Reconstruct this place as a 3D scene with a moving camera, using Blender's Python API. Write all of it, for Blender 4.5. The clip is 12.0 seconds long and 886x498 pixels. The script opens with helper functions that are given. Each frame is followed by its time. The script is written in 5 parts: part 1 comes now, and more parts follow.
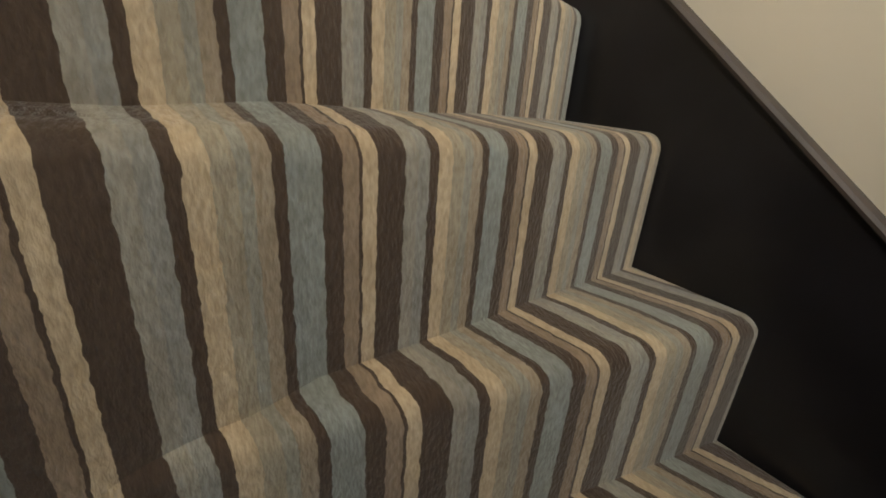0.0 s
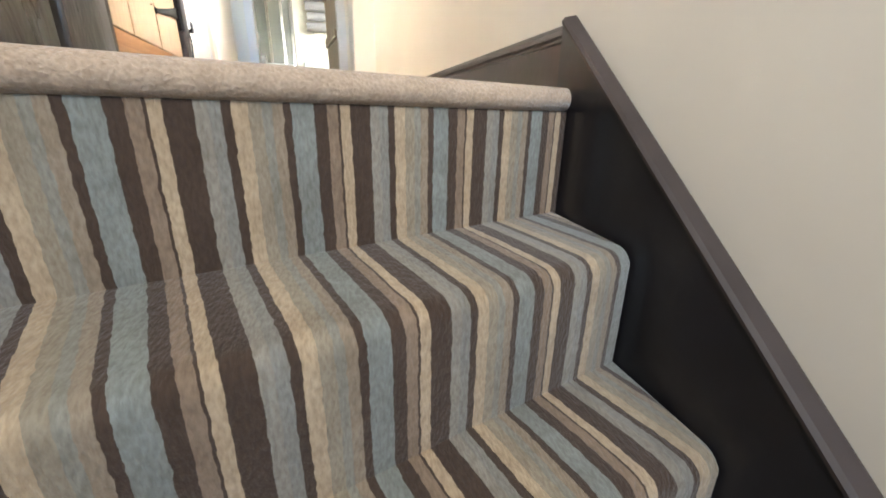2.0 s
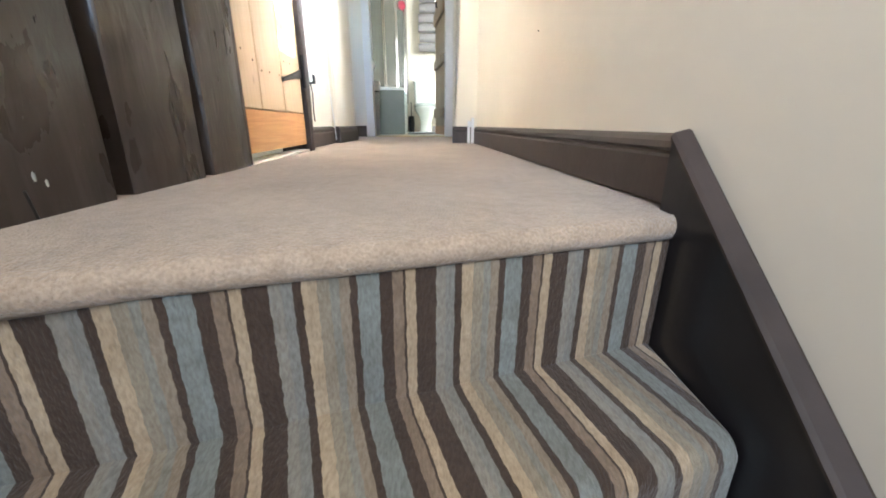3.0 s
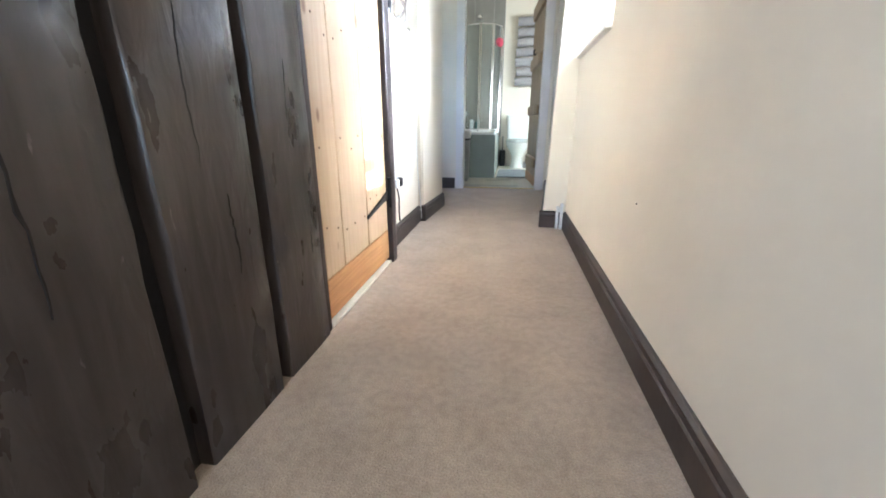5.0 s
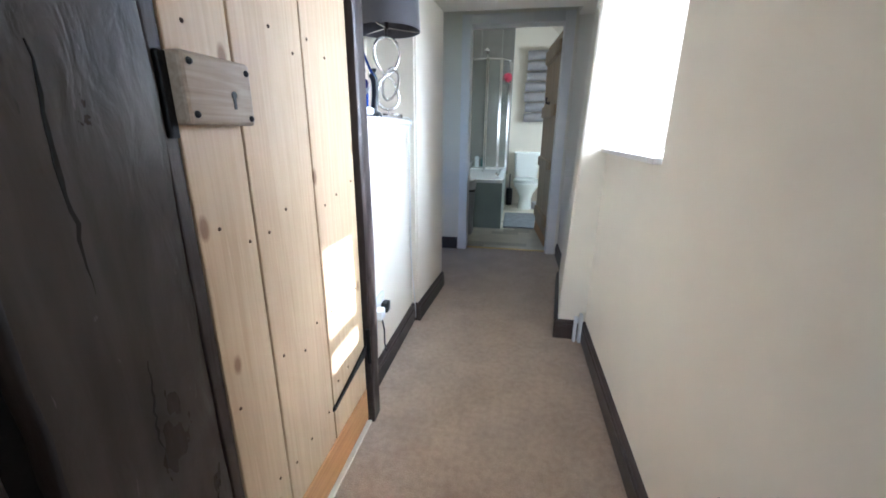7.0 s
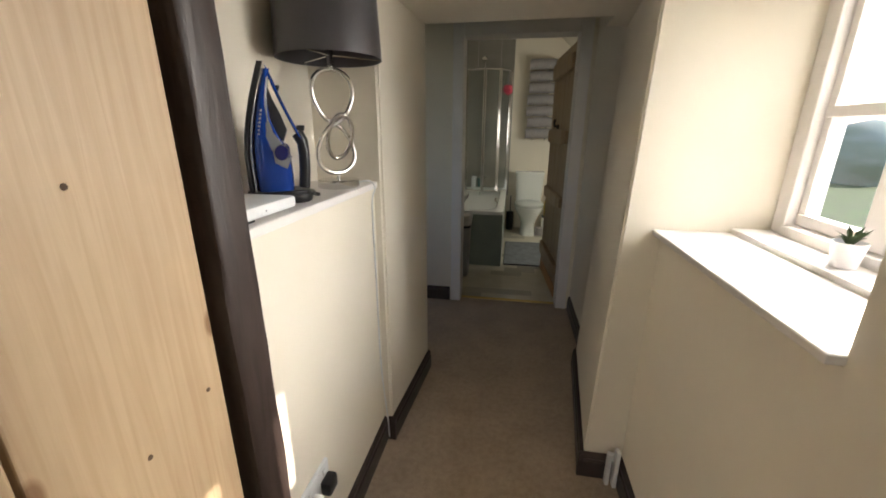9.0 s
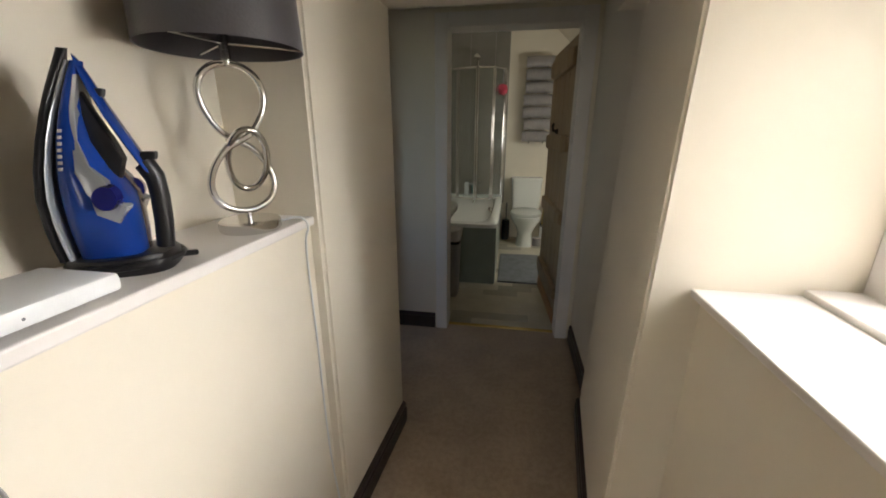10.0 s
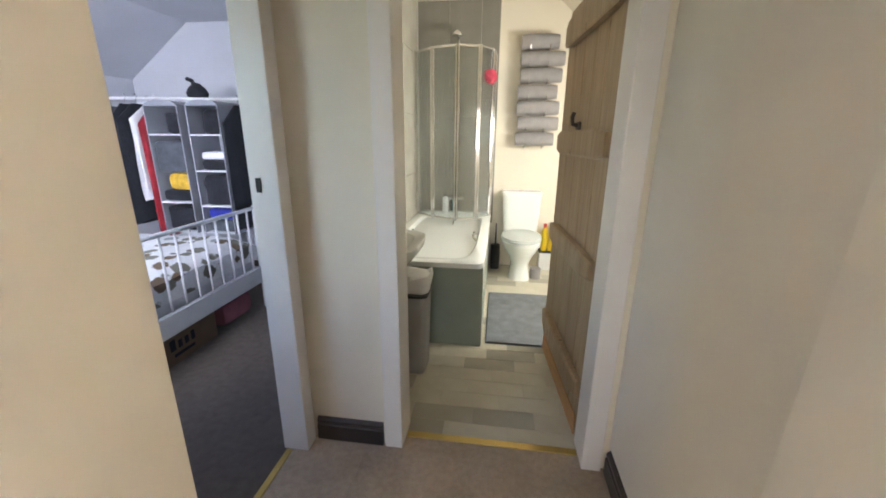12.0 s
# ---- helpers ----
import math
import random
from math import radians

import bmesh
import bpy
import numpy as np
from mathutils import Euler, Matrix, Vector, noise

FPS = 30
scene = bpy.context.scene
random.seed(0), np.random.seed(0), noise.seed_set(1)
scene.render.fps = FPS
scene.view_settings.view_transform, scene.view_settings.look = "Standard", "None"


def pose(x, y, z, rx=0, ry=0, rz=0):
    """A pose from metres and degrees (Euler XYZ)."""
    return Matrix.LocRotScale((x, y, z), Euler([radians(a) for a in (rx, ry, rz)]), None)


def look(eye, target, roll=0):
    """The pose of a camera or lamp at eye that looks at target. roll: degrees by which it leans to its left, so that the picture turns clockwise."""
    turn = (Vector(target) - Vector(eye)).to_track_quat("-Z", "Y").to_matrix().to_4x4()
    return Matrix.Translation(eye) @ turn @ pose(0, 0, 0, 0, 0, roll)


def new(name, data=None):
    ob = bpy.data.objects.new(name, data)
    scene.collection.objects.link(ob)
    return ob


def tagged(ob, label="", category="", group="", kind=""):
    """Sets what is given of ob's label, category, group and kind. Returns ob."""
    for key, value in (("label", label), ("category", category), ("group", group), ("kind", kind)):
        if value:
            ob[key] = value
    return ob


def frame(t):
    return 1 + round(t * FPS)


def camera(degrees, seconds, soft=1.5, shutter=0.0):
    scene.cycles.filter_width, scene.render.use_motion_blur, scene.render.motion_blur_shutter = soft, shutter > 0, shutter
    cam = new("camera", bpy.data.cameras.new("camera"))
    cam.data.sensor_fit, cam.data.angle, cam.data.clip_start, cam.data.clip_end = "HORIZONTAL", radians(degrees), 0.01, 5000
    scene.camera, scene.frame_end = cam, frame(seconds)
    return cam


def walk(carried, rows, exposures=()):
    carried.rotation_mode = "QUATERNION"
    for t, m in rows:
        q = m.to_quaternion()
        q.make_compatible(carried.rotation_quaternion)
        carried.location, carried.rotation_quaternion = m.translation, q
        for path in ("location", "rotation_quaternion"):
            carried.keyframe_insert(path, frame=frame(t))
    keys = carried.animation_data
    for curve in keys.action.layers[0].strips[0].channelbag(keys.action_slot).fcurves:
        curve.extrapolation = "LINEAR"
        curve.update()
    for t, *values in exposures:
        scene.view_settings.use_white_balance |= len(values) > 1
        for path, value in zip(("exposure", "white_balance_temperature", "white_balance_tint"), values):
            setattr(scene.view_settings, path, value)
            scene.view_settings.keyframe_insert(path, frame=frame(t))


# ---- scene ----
PATH = [
    (0, (-0.192, -0.683, -0.446), (0.973, 0.813, -1.082), 3.8),
    (0.5, (-0.141, -0.666, -0.363), (1.029, 0.845, -0.954), 3.7),
    (1, (-0.082, -0.639, -0.292), (1.05, 0.91, -0.858), 4.4),
    (1.5, (-0.007, -0.679, -0.125), (0.736, 1.07, -0.746), 0.2),
    (2, (0.026, -0.62, -0.064), (0.634, 1.179, -0.692), 0.6),
    (2.5, (0.061, -0.587, 0.065), (0.446, 1.274, -0.559), 0.5),
    (3, (0.082, -0.539, 0.123), (0.209, 1.359, -0.492), 0.1),
    (3.5, (0.09, -0.507, 0.27), (0.038, 1.402, -0.326), -0.6),
    (5.5, (0.122, -0.218, 0.728), (-0.214, 1.656, 0.113), 0.3),
    (6, (0.124, -0.084, 0.806), (-0.215, 1.792, 0.199), 0.4),
    (6.5, (0.111, 0.096, 0.943), (-0.237, 1.973, 0.349), 0.3),
    (7, (0.063, 0.227, 1.115), (-0.277, 2.108, 0.526), 0.5),
    (7.5, (0.056, 0.387, 1.228), (-0.286, 2.268, 0.644), 0.5),
    (9.5, (0.001, 1.132, 1.372), (-0.33, 3.013, 0.779), 0.1),
    (10, (0.047, 1.346, 1.394), (-0.284, 3.227, 0.8), -0.0),
    (10.5, (0.037, 1.599, 1.372), (-0.29, 3.481, 0.779), 0.1),
    (11, (-0.024, 1.9, 1.375), (-0.321, 3.787, 0.782), 0.7),
    (11.5, (0.022, 2.247, 1.314), (-0.282, 4.142, 0.752), 0.1),
    (12, (0.003, 2.482, 1.326), (-0.265, 4.383, 0.765), 0.4),
]
cam = camera(98.1, 12.0, soft=1.8)
EXPOSURES = [(0.0, 4.25, 7300, 7), (1.0, 4.4, 6900, 7), (1.5, 4.4, 6300, 10), (2.5, 4.2, 5800, 10), (3.5, 4.1, 5500, 10), (5.5, 3.65, 5200, 10), (7.0, 2.9, 5000, 10), (7.5, 2.5, 5700, 10), (9.5, 1.62, 6750, 13), (10.0, 1.62, 6700, 13), (10.5, 1.72, 6600, 13), (11.0, 2.3, 6500, 14), (12.0, 3.65, 6500, 14)]
walk(cam, [(t, look(e, g, r)) for t, e, g, r in PATH], EXPOSURES)

# world and sun
world = bpy.data.worlds.new("sky")
scene.world = world
world.use_nodes = True
wn = world.node_tree.nodes
sky = wn.new("ShaderNodeTexSky")
sky.sky_type, sky.sun_disc = "NISHITA", False
SUN_FROM = Vector((1.0, 0.40, 0.70)).normalized()
sky.sun_elevation = math.asin(SUN_FROM.z)
sky.sun_rotation = math.atan2(SUN_FROM.x, SUN_FROM.y)
world.node_tree.links.new(sky.outputs[0], wn["Background"].inputs[0])
wn["Background"].inputs[1].default_value = 0.15
sun = new("sun", bpy.data.lights.new("sun", "SUN"))
sun.data.energy, sun.data.angle, sun.data.color = 2.8, radians(0.5), (1, 0.95, 0.86)
sun.matrix_world = look(SUN_FROM * 20, (0, 0, 0))


# area lamps added for daylight: three unseen openings, and outside the landing window
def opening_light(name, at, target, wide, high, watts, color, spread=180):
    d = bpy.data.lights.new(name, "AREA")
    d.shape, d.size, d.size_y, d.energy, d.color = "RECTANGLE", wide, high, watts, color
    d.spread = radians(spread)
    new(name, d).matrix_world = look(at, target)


opening_light("stairwell_window_light", (-0.47, -2.00, 1.35), (0.5, -0.4, 1.05), 0.9, 0.9, 2.8, (1.0, 0.95, 0.86), 120)
# added fill for the bathroom; the recess behind it is shut
opening_light("bathroom_fill_light", (1.34, 4.95, 1.35), (0.0, 5.2, 0.9), 0.8, 0.7, 4.6, (0.98, 1.0, 0.90))
opening_light("bedroom_window_light", (-2.05, 2.63, 1.45), (-3.0, 5.5, 0.8), 1.0, 1.0, 3.5, (0.83, 0.89, 1.0), 100)
opening_light("landing_window_light", (2.10, 2.25, 2.15), (-0.5, 1.75, 0.8), 1.5, 2.1, 66, (0.97, 0.98, 0.97))


# materials
def mat(name, color, rough=0.6, metal=0.0, vary=0.08, scale=6.0, bump=0.0, bscale=60.0, second=None):
    m = bpy.data.materials.new(name)
    m.use_nodes = True
    n, l = m.node_tree.nodes, m.node_tree.links
    b = n["Principled BSDF"]
    b.inputs["Roughness"].default_value, b.inputs["Metallic"].default_value = rough, metal
    tc = n.new("ShaderNodeTexCoord")
    big = n.new("ShaderNodeTexNoise")
    big.inputs["Scale"].default_value, big.inputs["Detail"].default_value = scale, 5
    l.new(tc.outputs["Object"], big.inputs["Vector"])
    mix = n.new("ShaderNodeMix")
    mix.data_type = "RGBA"
    c2 = second or tuple(c * (1 - 2.2 * vary) for c in color)
    mix.inputs[6].default_value, mix.inputs[7].default_value = (*color, 1), (*c2, 1)
    ramp = n.new("ShaderNodeValToRGB")
    ramp.color_ramp.elements[0].position, ramp.color_ramp.elements[1].position = 0.35, 0.7
    l.new(big.outputs["Fac"], ramp.inputs[0])
    l.new(ramp.outputs[0], mix.inputs[0])
    l.new(mix.outputs[2], b.inputs["Base Color"])
    if bump:
        fine = n.new("ShaderNodeTexNoise")
        fine.inputs["Scale"].default_value, fine.inputs["Detail"].default_value = bscale, 4
        l.new(tc.outputs["Object"], fine.inputs["Vector"])
        bp = n.new("ShaderNodeBump")
        bp.inputs["Strength"].default_value, bp.inputs["Distance"].default_value = bump, 0.01
        l.new(fine.outputs["Fac"], bp.inputs["Height"])
        l.new(bp.outputs[0], b.inputs["Normal"])
    return m


CREAM = mat("cream_paint", (0.80, 0.735, 0.62), 0.62, vary=0.03, scale=2.0, bump=0.05, bscale=22)
WHITE = mat("white_paint", (0.79, 0.75, 0.72), 0.4, vary=0.03, scale=4, bump=0.05, bscale=50)
CEIL = mat("ceiling_paint", (0.80, 0.75, 0.66), 0.85, vary=0.02, bump=0.08, bscale=40)
CAPPAINT = mat("worn_brown_paint", (0.055, 0.040, 0.035), 0.62, vary=0.2, scale=10, bump=0.05)
DARKSKIRT = mat("dark_brown_gloss", (0.055, 0.038, 0.033), 0.42, vary=0.15, scale=12, bump=0.05)
BLACKSTRING = mat("black_gloss_paint", (0.016, 0.015, 0.018), 0.28, vary=0.2, scale=9, bump=0.06, bscale=25)
PANEL = mat("bath_panel_grey", (0.25, 0.29, 0.25), 0.3, vary=0.04)
CERAMIC = mat("white_ceramic", (0.78, 0.80, 0.77), 0.1, vary=0.01)
LIDGREY = mat("pale_seat_plastic", (0.55, 0.58, 0.55), 0.25, vary=0.02)
CHROME = mat("chrome", (0.75, 0.74, 0.72), 0.12, 1.0, vary=0.02)
BRASS = mat("brass_strip", (0.62, 0.45, 0.16), 0.3, 1.0, vary=0.08)
BLACK = mat("black_plastic", (0.012, 0.012, 0.014), 0.35, vary=0.1)
IRONBLACK = mat("black_wrought_iron", (0.012, 0.011, 0.011), 0.5, 0.5, vary=0.2, scale=40, bump=0.3, bscale=80)
BLUE = mat("glossy_blue_plastic", (0.009, 0.045, 0.27), 0.14, vary=0.1)
NAVY = mat("dark_blue_plastic", (0.012, 0.015, 0.12), 0.2, vary=0.1)
SILVER = mat("silver_plastic", (0.5, 0.52, 0.54), 0.25, 0.6, vary=0.03)
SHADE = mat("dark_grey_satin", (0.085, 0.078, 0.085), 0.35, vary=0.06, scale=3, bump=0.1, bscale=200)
SHADEIN = mat("shade_lining", (0.10, 0.09, 0.13), 0.6, vary=0.05)
PLASTICW = mat("white_plastic", (0.75, 0.76, 0.77), 0.35, vary=0.02)
TOWEL = mat("grey_towelling", (0.36, 0.34, 0.34), 0.95, vary=0.06, scale=18, bump=0.8, bscale=220)
MAT = mat("grey_blue_bath_mat", (0.19, 0.20, 0.215), 0.95, vary=0.12, scale=14, bump=0.9, bscale=180)
PINK = mat("pink_mesh", (0.75, 0.08, 0.14), 0.7, vary=0.15, scale=60, bump=0.8, bscale=150)
BINGREY = mat("grey_metal_bin", (0.38, 0.37, 0.37), 0.4, 0.3, vary=0.05)
BAG = mat("white_bin_liner", (0.72, 0.70, 0.67), 0.5, vary=0.05, scale=20, bump=0.5, bscale=25)
RED = mat("red_cloth", (0.30, 0.012, 0.025), 0.85, vary=0.15, scale=15)
DARKCLOTH = mat("black_cloth", (0.010, 0.011, 0.018), 0.9, vary=0.2, scale=15, bump=0.4, bscale=60)
GREYCLOTH = mat("grey_cloth", (0.07, 0.078, 0.095), 0.9, vary=0.15, scale=15, bump=0.4, bscale=60)
WHITECLOTH = mat("white_cloth", (0.62, 0.62, 0.66), 0.9, vary=0.05, scale=15, bump=0.3, bscale=60)
BLUECLOTH = mat("blue_cloth", (0.02, 0.03, 0.28), 0.9, vary=0.15, scale=15)
YELLOW = mat("yellow_cloth", (0.55, 0.33, 0.03), 0.8, vary=0.2, scale=25)
FABRIC = mat("pale_grey_shelf_fabric", (0.27, 0.28, 0.33), 0.85, vary=0.05, scale=8)
BROWNBOX = mat("brown_cardboard", (0.16, 0.10, 0.06), 0.85, vary=0.1, scale=8)
PINKBAG = mat("dusty_pink_cloth", (0.30, 0.10, 0.12), 0.85, vary=0.15, scale=12)
BEDWHITE = mat("white_enamel", (0.70, 0.70, 0.72), 0.35, vary=0.03)
LILAC = mat("pale_lilac_wall", (0.55, 0.56, 0.62), 0.8, vary=0.03, scale=2, bump=0.1, bscale=35)
DARKCARPET = mat("brown_carpet", (0.15, 0.12, 0.10), 0.95, vary=0.12, scale=25, bump=0.6, bscale=300)
GREEN = mat("hedge_leaves", (0.06, 0.11, 0.035), 0.8, vary=0.4, scale=3, bump=0.5, bscale=12)
GRASS = mat("lawn", (0.07, 0.12, 0.035), 0.9, vary=0.3, scale=2)
YELLOWP = mat("yellow_plastic", (0.70, 0.50, 0.02), 0.35)
REDP = mat("red_plastic", (0.55, 0.03, 0.02), 0.35)
PURPLE = mat("purple_plastic", (0.08, 0.03, 0.18), 0.4)
TEAL = mat("teal_plastic", (0.03, 0.16, 0.15), 0.4)


def nodes_of(name, rough, metal=0.0):
    m = bpy.data.materials.new(name)
    m.use_nodes = True
    n, l = m.node_tree.nodes, m.node_tree.links
    b = n["Principled BSDF"]
    b.inputs["Roughness"].default_value, b.inputs["Metallic"].default_value = rough, metal
    return m, n, l, b


def texco(n, l, scale):
    tc, mp = n.new("ShaderNodeTexCoord"), n.new("ShaderNodeMapping")
    mp.inputs["Scale"].default_value = scale
    l.new(tc.outputs["Object"], mp.inputs[0])
    return mp.outputs[0]


def noise_at(n, l, vector, scale, detail=5, distortion=0.0):
    t = n.new("ShaderNodeTexNoise")
    t.inputs["Scale"].default_value, t.inputs["Detail"].default_value, t.inputs["Distortion"].default_value = scale, detail, distortion
    l.new(vector, t.inputs["Vector"])
    return t.outputs["Fac"]


def ramp_of(n, l, fac, stops, constant=False):
    r = n.new("ShaderNodeValToRGB")
    if constant:
        r.color_ramp.interpolation = "CONSTANT"
    e = r.color_ramp.elements
    while len(e) < len(stops):
        e.new(0.5)
    for k, (p, c) in enumerate(stops):
        e[k].position, e[k].color = p, (*c, 1)
    l.new(fac, r.inputs[0])
    return r.outputs[0]


def mixed(n, l, a, b, fac, mode="MIX"):
    x = n.new("ShaderNodeMix")
    x.data_type, x.blend_type = "RGBA", mode
    for sock, v in ((x.inputs[6], a), (x.inputs[7], b), (x.inputs[0], fac)):
        if isinstance(v, (int, float)):
            sock.default_value = v
        elif isinstance(v, tuple):
            sock.default_value = (*v, 1)
        else:
            l.new(v, sock)
    return x.outputs[2]


def bumped(n, l, b, height, strength, distance=0.01):
    p = n.new("ShaderNodeBump")
    p.inputs["Strength"].default_value, p.inputs["Distance"].default_value = strength, distance
    l.new(height, p.inputs["Height"])
    l.new(p.outputs[0], b.inputs["Normal"])


def math_of(n, l, op, a, v):
    m = n.new("ShaderNodeMath")
    m.operation = op
    l.new(a, m.inputs[0])
    if isinstance(v, (int, float)):
        m.inputs[1].default_value = v
    elif v is not None:
        l.new(v, m.inputs[1])
    return m.outputs[0]


def wood(name, light, dark, rough, grain=(30, 30, 1.2), knots=True, bump=0.15):
    m, n, l, b = nodes_of(name, rough)
    g = noise_at(n, l, texco(n, l, grain), 2.2, 8, 1.2)
    col = ramp_of(n, l, g, [(0.3, dark), (0.62, light)])
    patch = ramp_of(n, l, noise_at(n, l, texco(n, l, (1, 1, 0.5)), 3.0, 4), [(0.35, (0.78, 0.76, 0.74)), (0.65, (1, 1, 1))])
    col = mixed(n, l, col, patch, 1.0, "MULTIPLY")
    info = n.new("ShaderNodeObjectInfo")
    tone = ramp_of(n, l, info.outputs["Random"], [(0.0, (0.86, 0.84, 0.82)), (1.0, (1, 1, 1))])
    col = mixed(n, l, col, tone, 1.0, "MULTIPLY")
    if knots:
        v = n.new("ShaderNodeTexVoronoi")
        v.inputs["Scale"].default_value = 1.0
        l.new(texco(n, l, (9, 9, 4.5)), v.inputs["Vector"])
        k = ramp_of(n, l, v.outputs["Distance"], [(0.0, (0.30, 0.2, 0.14)), (0.07, (0.42, 0.3, 0.22)), (0.12, (1, 1, 1))])
        col = mixed(n, l, col, k, 0.85, "MULTIPLY")
    l.new(col, b.inputs["Base Color"])
    bumped(n, l, b, g, bump, 0.004)
    return m


PINE = wood("bare_pine", (0.64, 0.475, 0.30), (0.555, 0.39, 0.235), 0.5)
LOCKWOOD = wood("weathered_grey_wood", (0.46, 0.37, 0.28), (0.33, 0.25, 0.18), 0.6, grain=(30, 2, 30), knots=False)
RUST = mat("rusty_nail_heads", (0.16, 0.10, 0.06), 0.7, 0.3, vary=0.2)
ORANGE = wood("new_pine_board", (0.62, 0.32, 0.12), (0.48, 0.22, 0.07), 0.45, grain=(30, 1.2, 30), knots=False)
OLDPINE = wood("waxed_brown_pine", (0.44, 0.31, 0.18), (0.29, 0.19, 0.10), 0.45)
# near-black: the shade inside gaps and splits is put into the colour
GAPSHADE = mat("gap_and_split_shade", (0.008, 0.006, 0.005), 0.8, vary=0.2, scale=10, bump=0.2)
POSTWOOD = wood("dark_oak_post", (0.055, 0.036, 0.03), (0.03, 0.018, 0.015), 0.5, grain=(14, 14, 2), knots=False, bump=0.5)


def hewn():
    """Dark stained boards with a dull sheen, dents and pale scuffs."""
    m, n, l, b = nodes_of("dark_hewn_boards", 0.4)
    g = noise_at(n, l, texco(n, l, (16, 16, 1.5)), 2.0, 8, 0.8)
    col = ramp_of(n, l, g, [(0.3, (0.033, 0.024, 0.020)), (0.7, (0.064, 0.051, 0.045))])
    scuff = noise_at(n, l, texco(n, l, (22, 22, 5)), 3.0, 6, 0.5)
    mask = ramp_of(n, l, scuff, [(0.70, (0, 0, 0)), (0.76, (1, 1, 1))])
    col = mixed(n, l, col, (0.16, 0.13, 0.12), mask)
    gouge = noise_at(n, l, texco(n, l, (26, 26, 9)), 1.3, 3, 0.9)
    col = mixed(n, l, col, (0.006, 0.005, 0.005), ramp_of(n, l, gouge, [(0.74, (0, 0, 0)), (0.79, (1, 1, 1))]))
    l.new(col, b.inputs["Base Color"])
    rr = ramp_of(n, l, noise_at(n, l, texco(n, l, (5, 5, 2)), 3.0, 5), [(0.3, (0.24, 0.24, 0.24)), (0.7, (0.42, 0.42, 0.42))])
    l.new(rr, b.inputs["Roughness"])
    dent = noise_at(n, l, texco(n, l, (5, 5, 1.8)), 5.0, 5, 0.6)
    bumped(n, l, b, math_of(n, l, "ADD", dent, math_of(n, l, "MULTIPLY", g, 0.16)), 0.24, 0.012)
    return m


HEWN = hewn()


def pile(name, light, dark, flecks=240.0):
    """Short looped carpet with flecks, worn patches and pile relief."""
    m, n, l, b = nodes_of(name, 0.95)
    f = noise_at(n, l, texco(n, l, (1, 1, 1)), flecks, 3)
    wear = noise_at(n, l, texco(n, l, (1, 1, 1)), 5.0, 5)
    mid = noise_at(n, l, texco(n, l, (1, 1, 1)), 40.0, 3)
    col = ramp_of(n, l, f, [(0.3, dark), (0.65, light)])
    col = mixed(n, l, col, ramp_of(n, l, wear, [(0.35, (0.84, 0.83, 0.82)), (0.65, (1, 1, 1))]), 1.0, "MULTIPLY")
    col = mixed(n, l, col, ramp_of(n, l, mid, [(0.35, (0.88, 0.87, 0.86)), (0.6, (1, 1, 1))]), 1.0, "MULTIPLY")
    l.new(col, b.inputs["Base Color"])
    b.inputs["Sheen Weight"].default_value = 0.25
    bumped(n, l, b, f, 0.7, 0.006)
    return m


CARPET = pile("beige_carpet", (0.56, 0.44, 0.33), (0.41, 0.315, 0.23))


def stripes():
    """Woven stripes that repeat across the width, with wavering edges and ribbed pile."""
    m, n, l, b = nodes_of("striped_carpet", 0.95)
    tc, sep = n.new("ShaderNodeTexCoord"), n.new("ShaderNodeSeparateXYZ")
    l.new(tc.outputs["Object"], sep.inputs[0])
    waver = noise_at(n, l, texco(n, l, (45, 45, 45)), 1.6, 4)
    x = math_of(n, l, "ADD", sep.outputs[0], math_of(n, l, "MULTIPLY", waver, 0.006))
    x = math_of(n, l, "ADD", x, math_of(n, l, "MULTIPLY", sep.outputs[1], 0.30))
    x = math_of(n, l, "DIVIDE", math_of(n, l, "ADD", x, -0.052 + 10 * 0.203), 0.203)
    fr = math_of(n, l, "FRACT", x, None)
    dark, cream, tan = (0.066, 0.042, 0.028), (0.50, 0.39, 0.26), (0.27, 0.20, 0.14)
    grey, blue, beige = (0.30, 0.28, 0.235), (0.245, 0.265, 0.245), (0.33, 0.285, 0.21)
    col = ramp_of(n, l, fr, [(0.0, dark), (0.135, grey), (0.20, (0.265, 0.26, 0.232)), (0.265, dark), (0.315, cream), (0.395, beige), (0.47, (0.28, 0.27, 0.225)),
                             (0.52, (0.31, 0.25, 0.18)), (0.585, dark), (0.63, blue), (0.765, dark), (0.845, tan), (0.915, dark), (0.93, cream)], True)
    f = noise_at(n, l, texco(n, l, (1, 0.35, 0.35)), 300.0, 3)
    col = mixed(n, l, col, ramp_of(n, l, f, [(0.3, (0.72, 0.70, 0.68)), (0.65, (1, 1, 1))]), 1.0, "MULTIPLY")
    wear = noise_at(n, l, texco(n, l, (1, 1, 1)), 14.0, 5)
    col = mixed(n, l, col, ramp_of(n, l, wear, [(0.35, (0.82, 0.80, 0.78)), (0.65, (1, 1, 1))]), 1.0, "MULTIPLY")
    l.new(col, b.inputs["Base Color"])
    b.inputs["Sheen Weight"].default_value = 0.2
    bumped(n, l, b, f, 0.6, 0.005)
    return m


STRIPE = stripes()


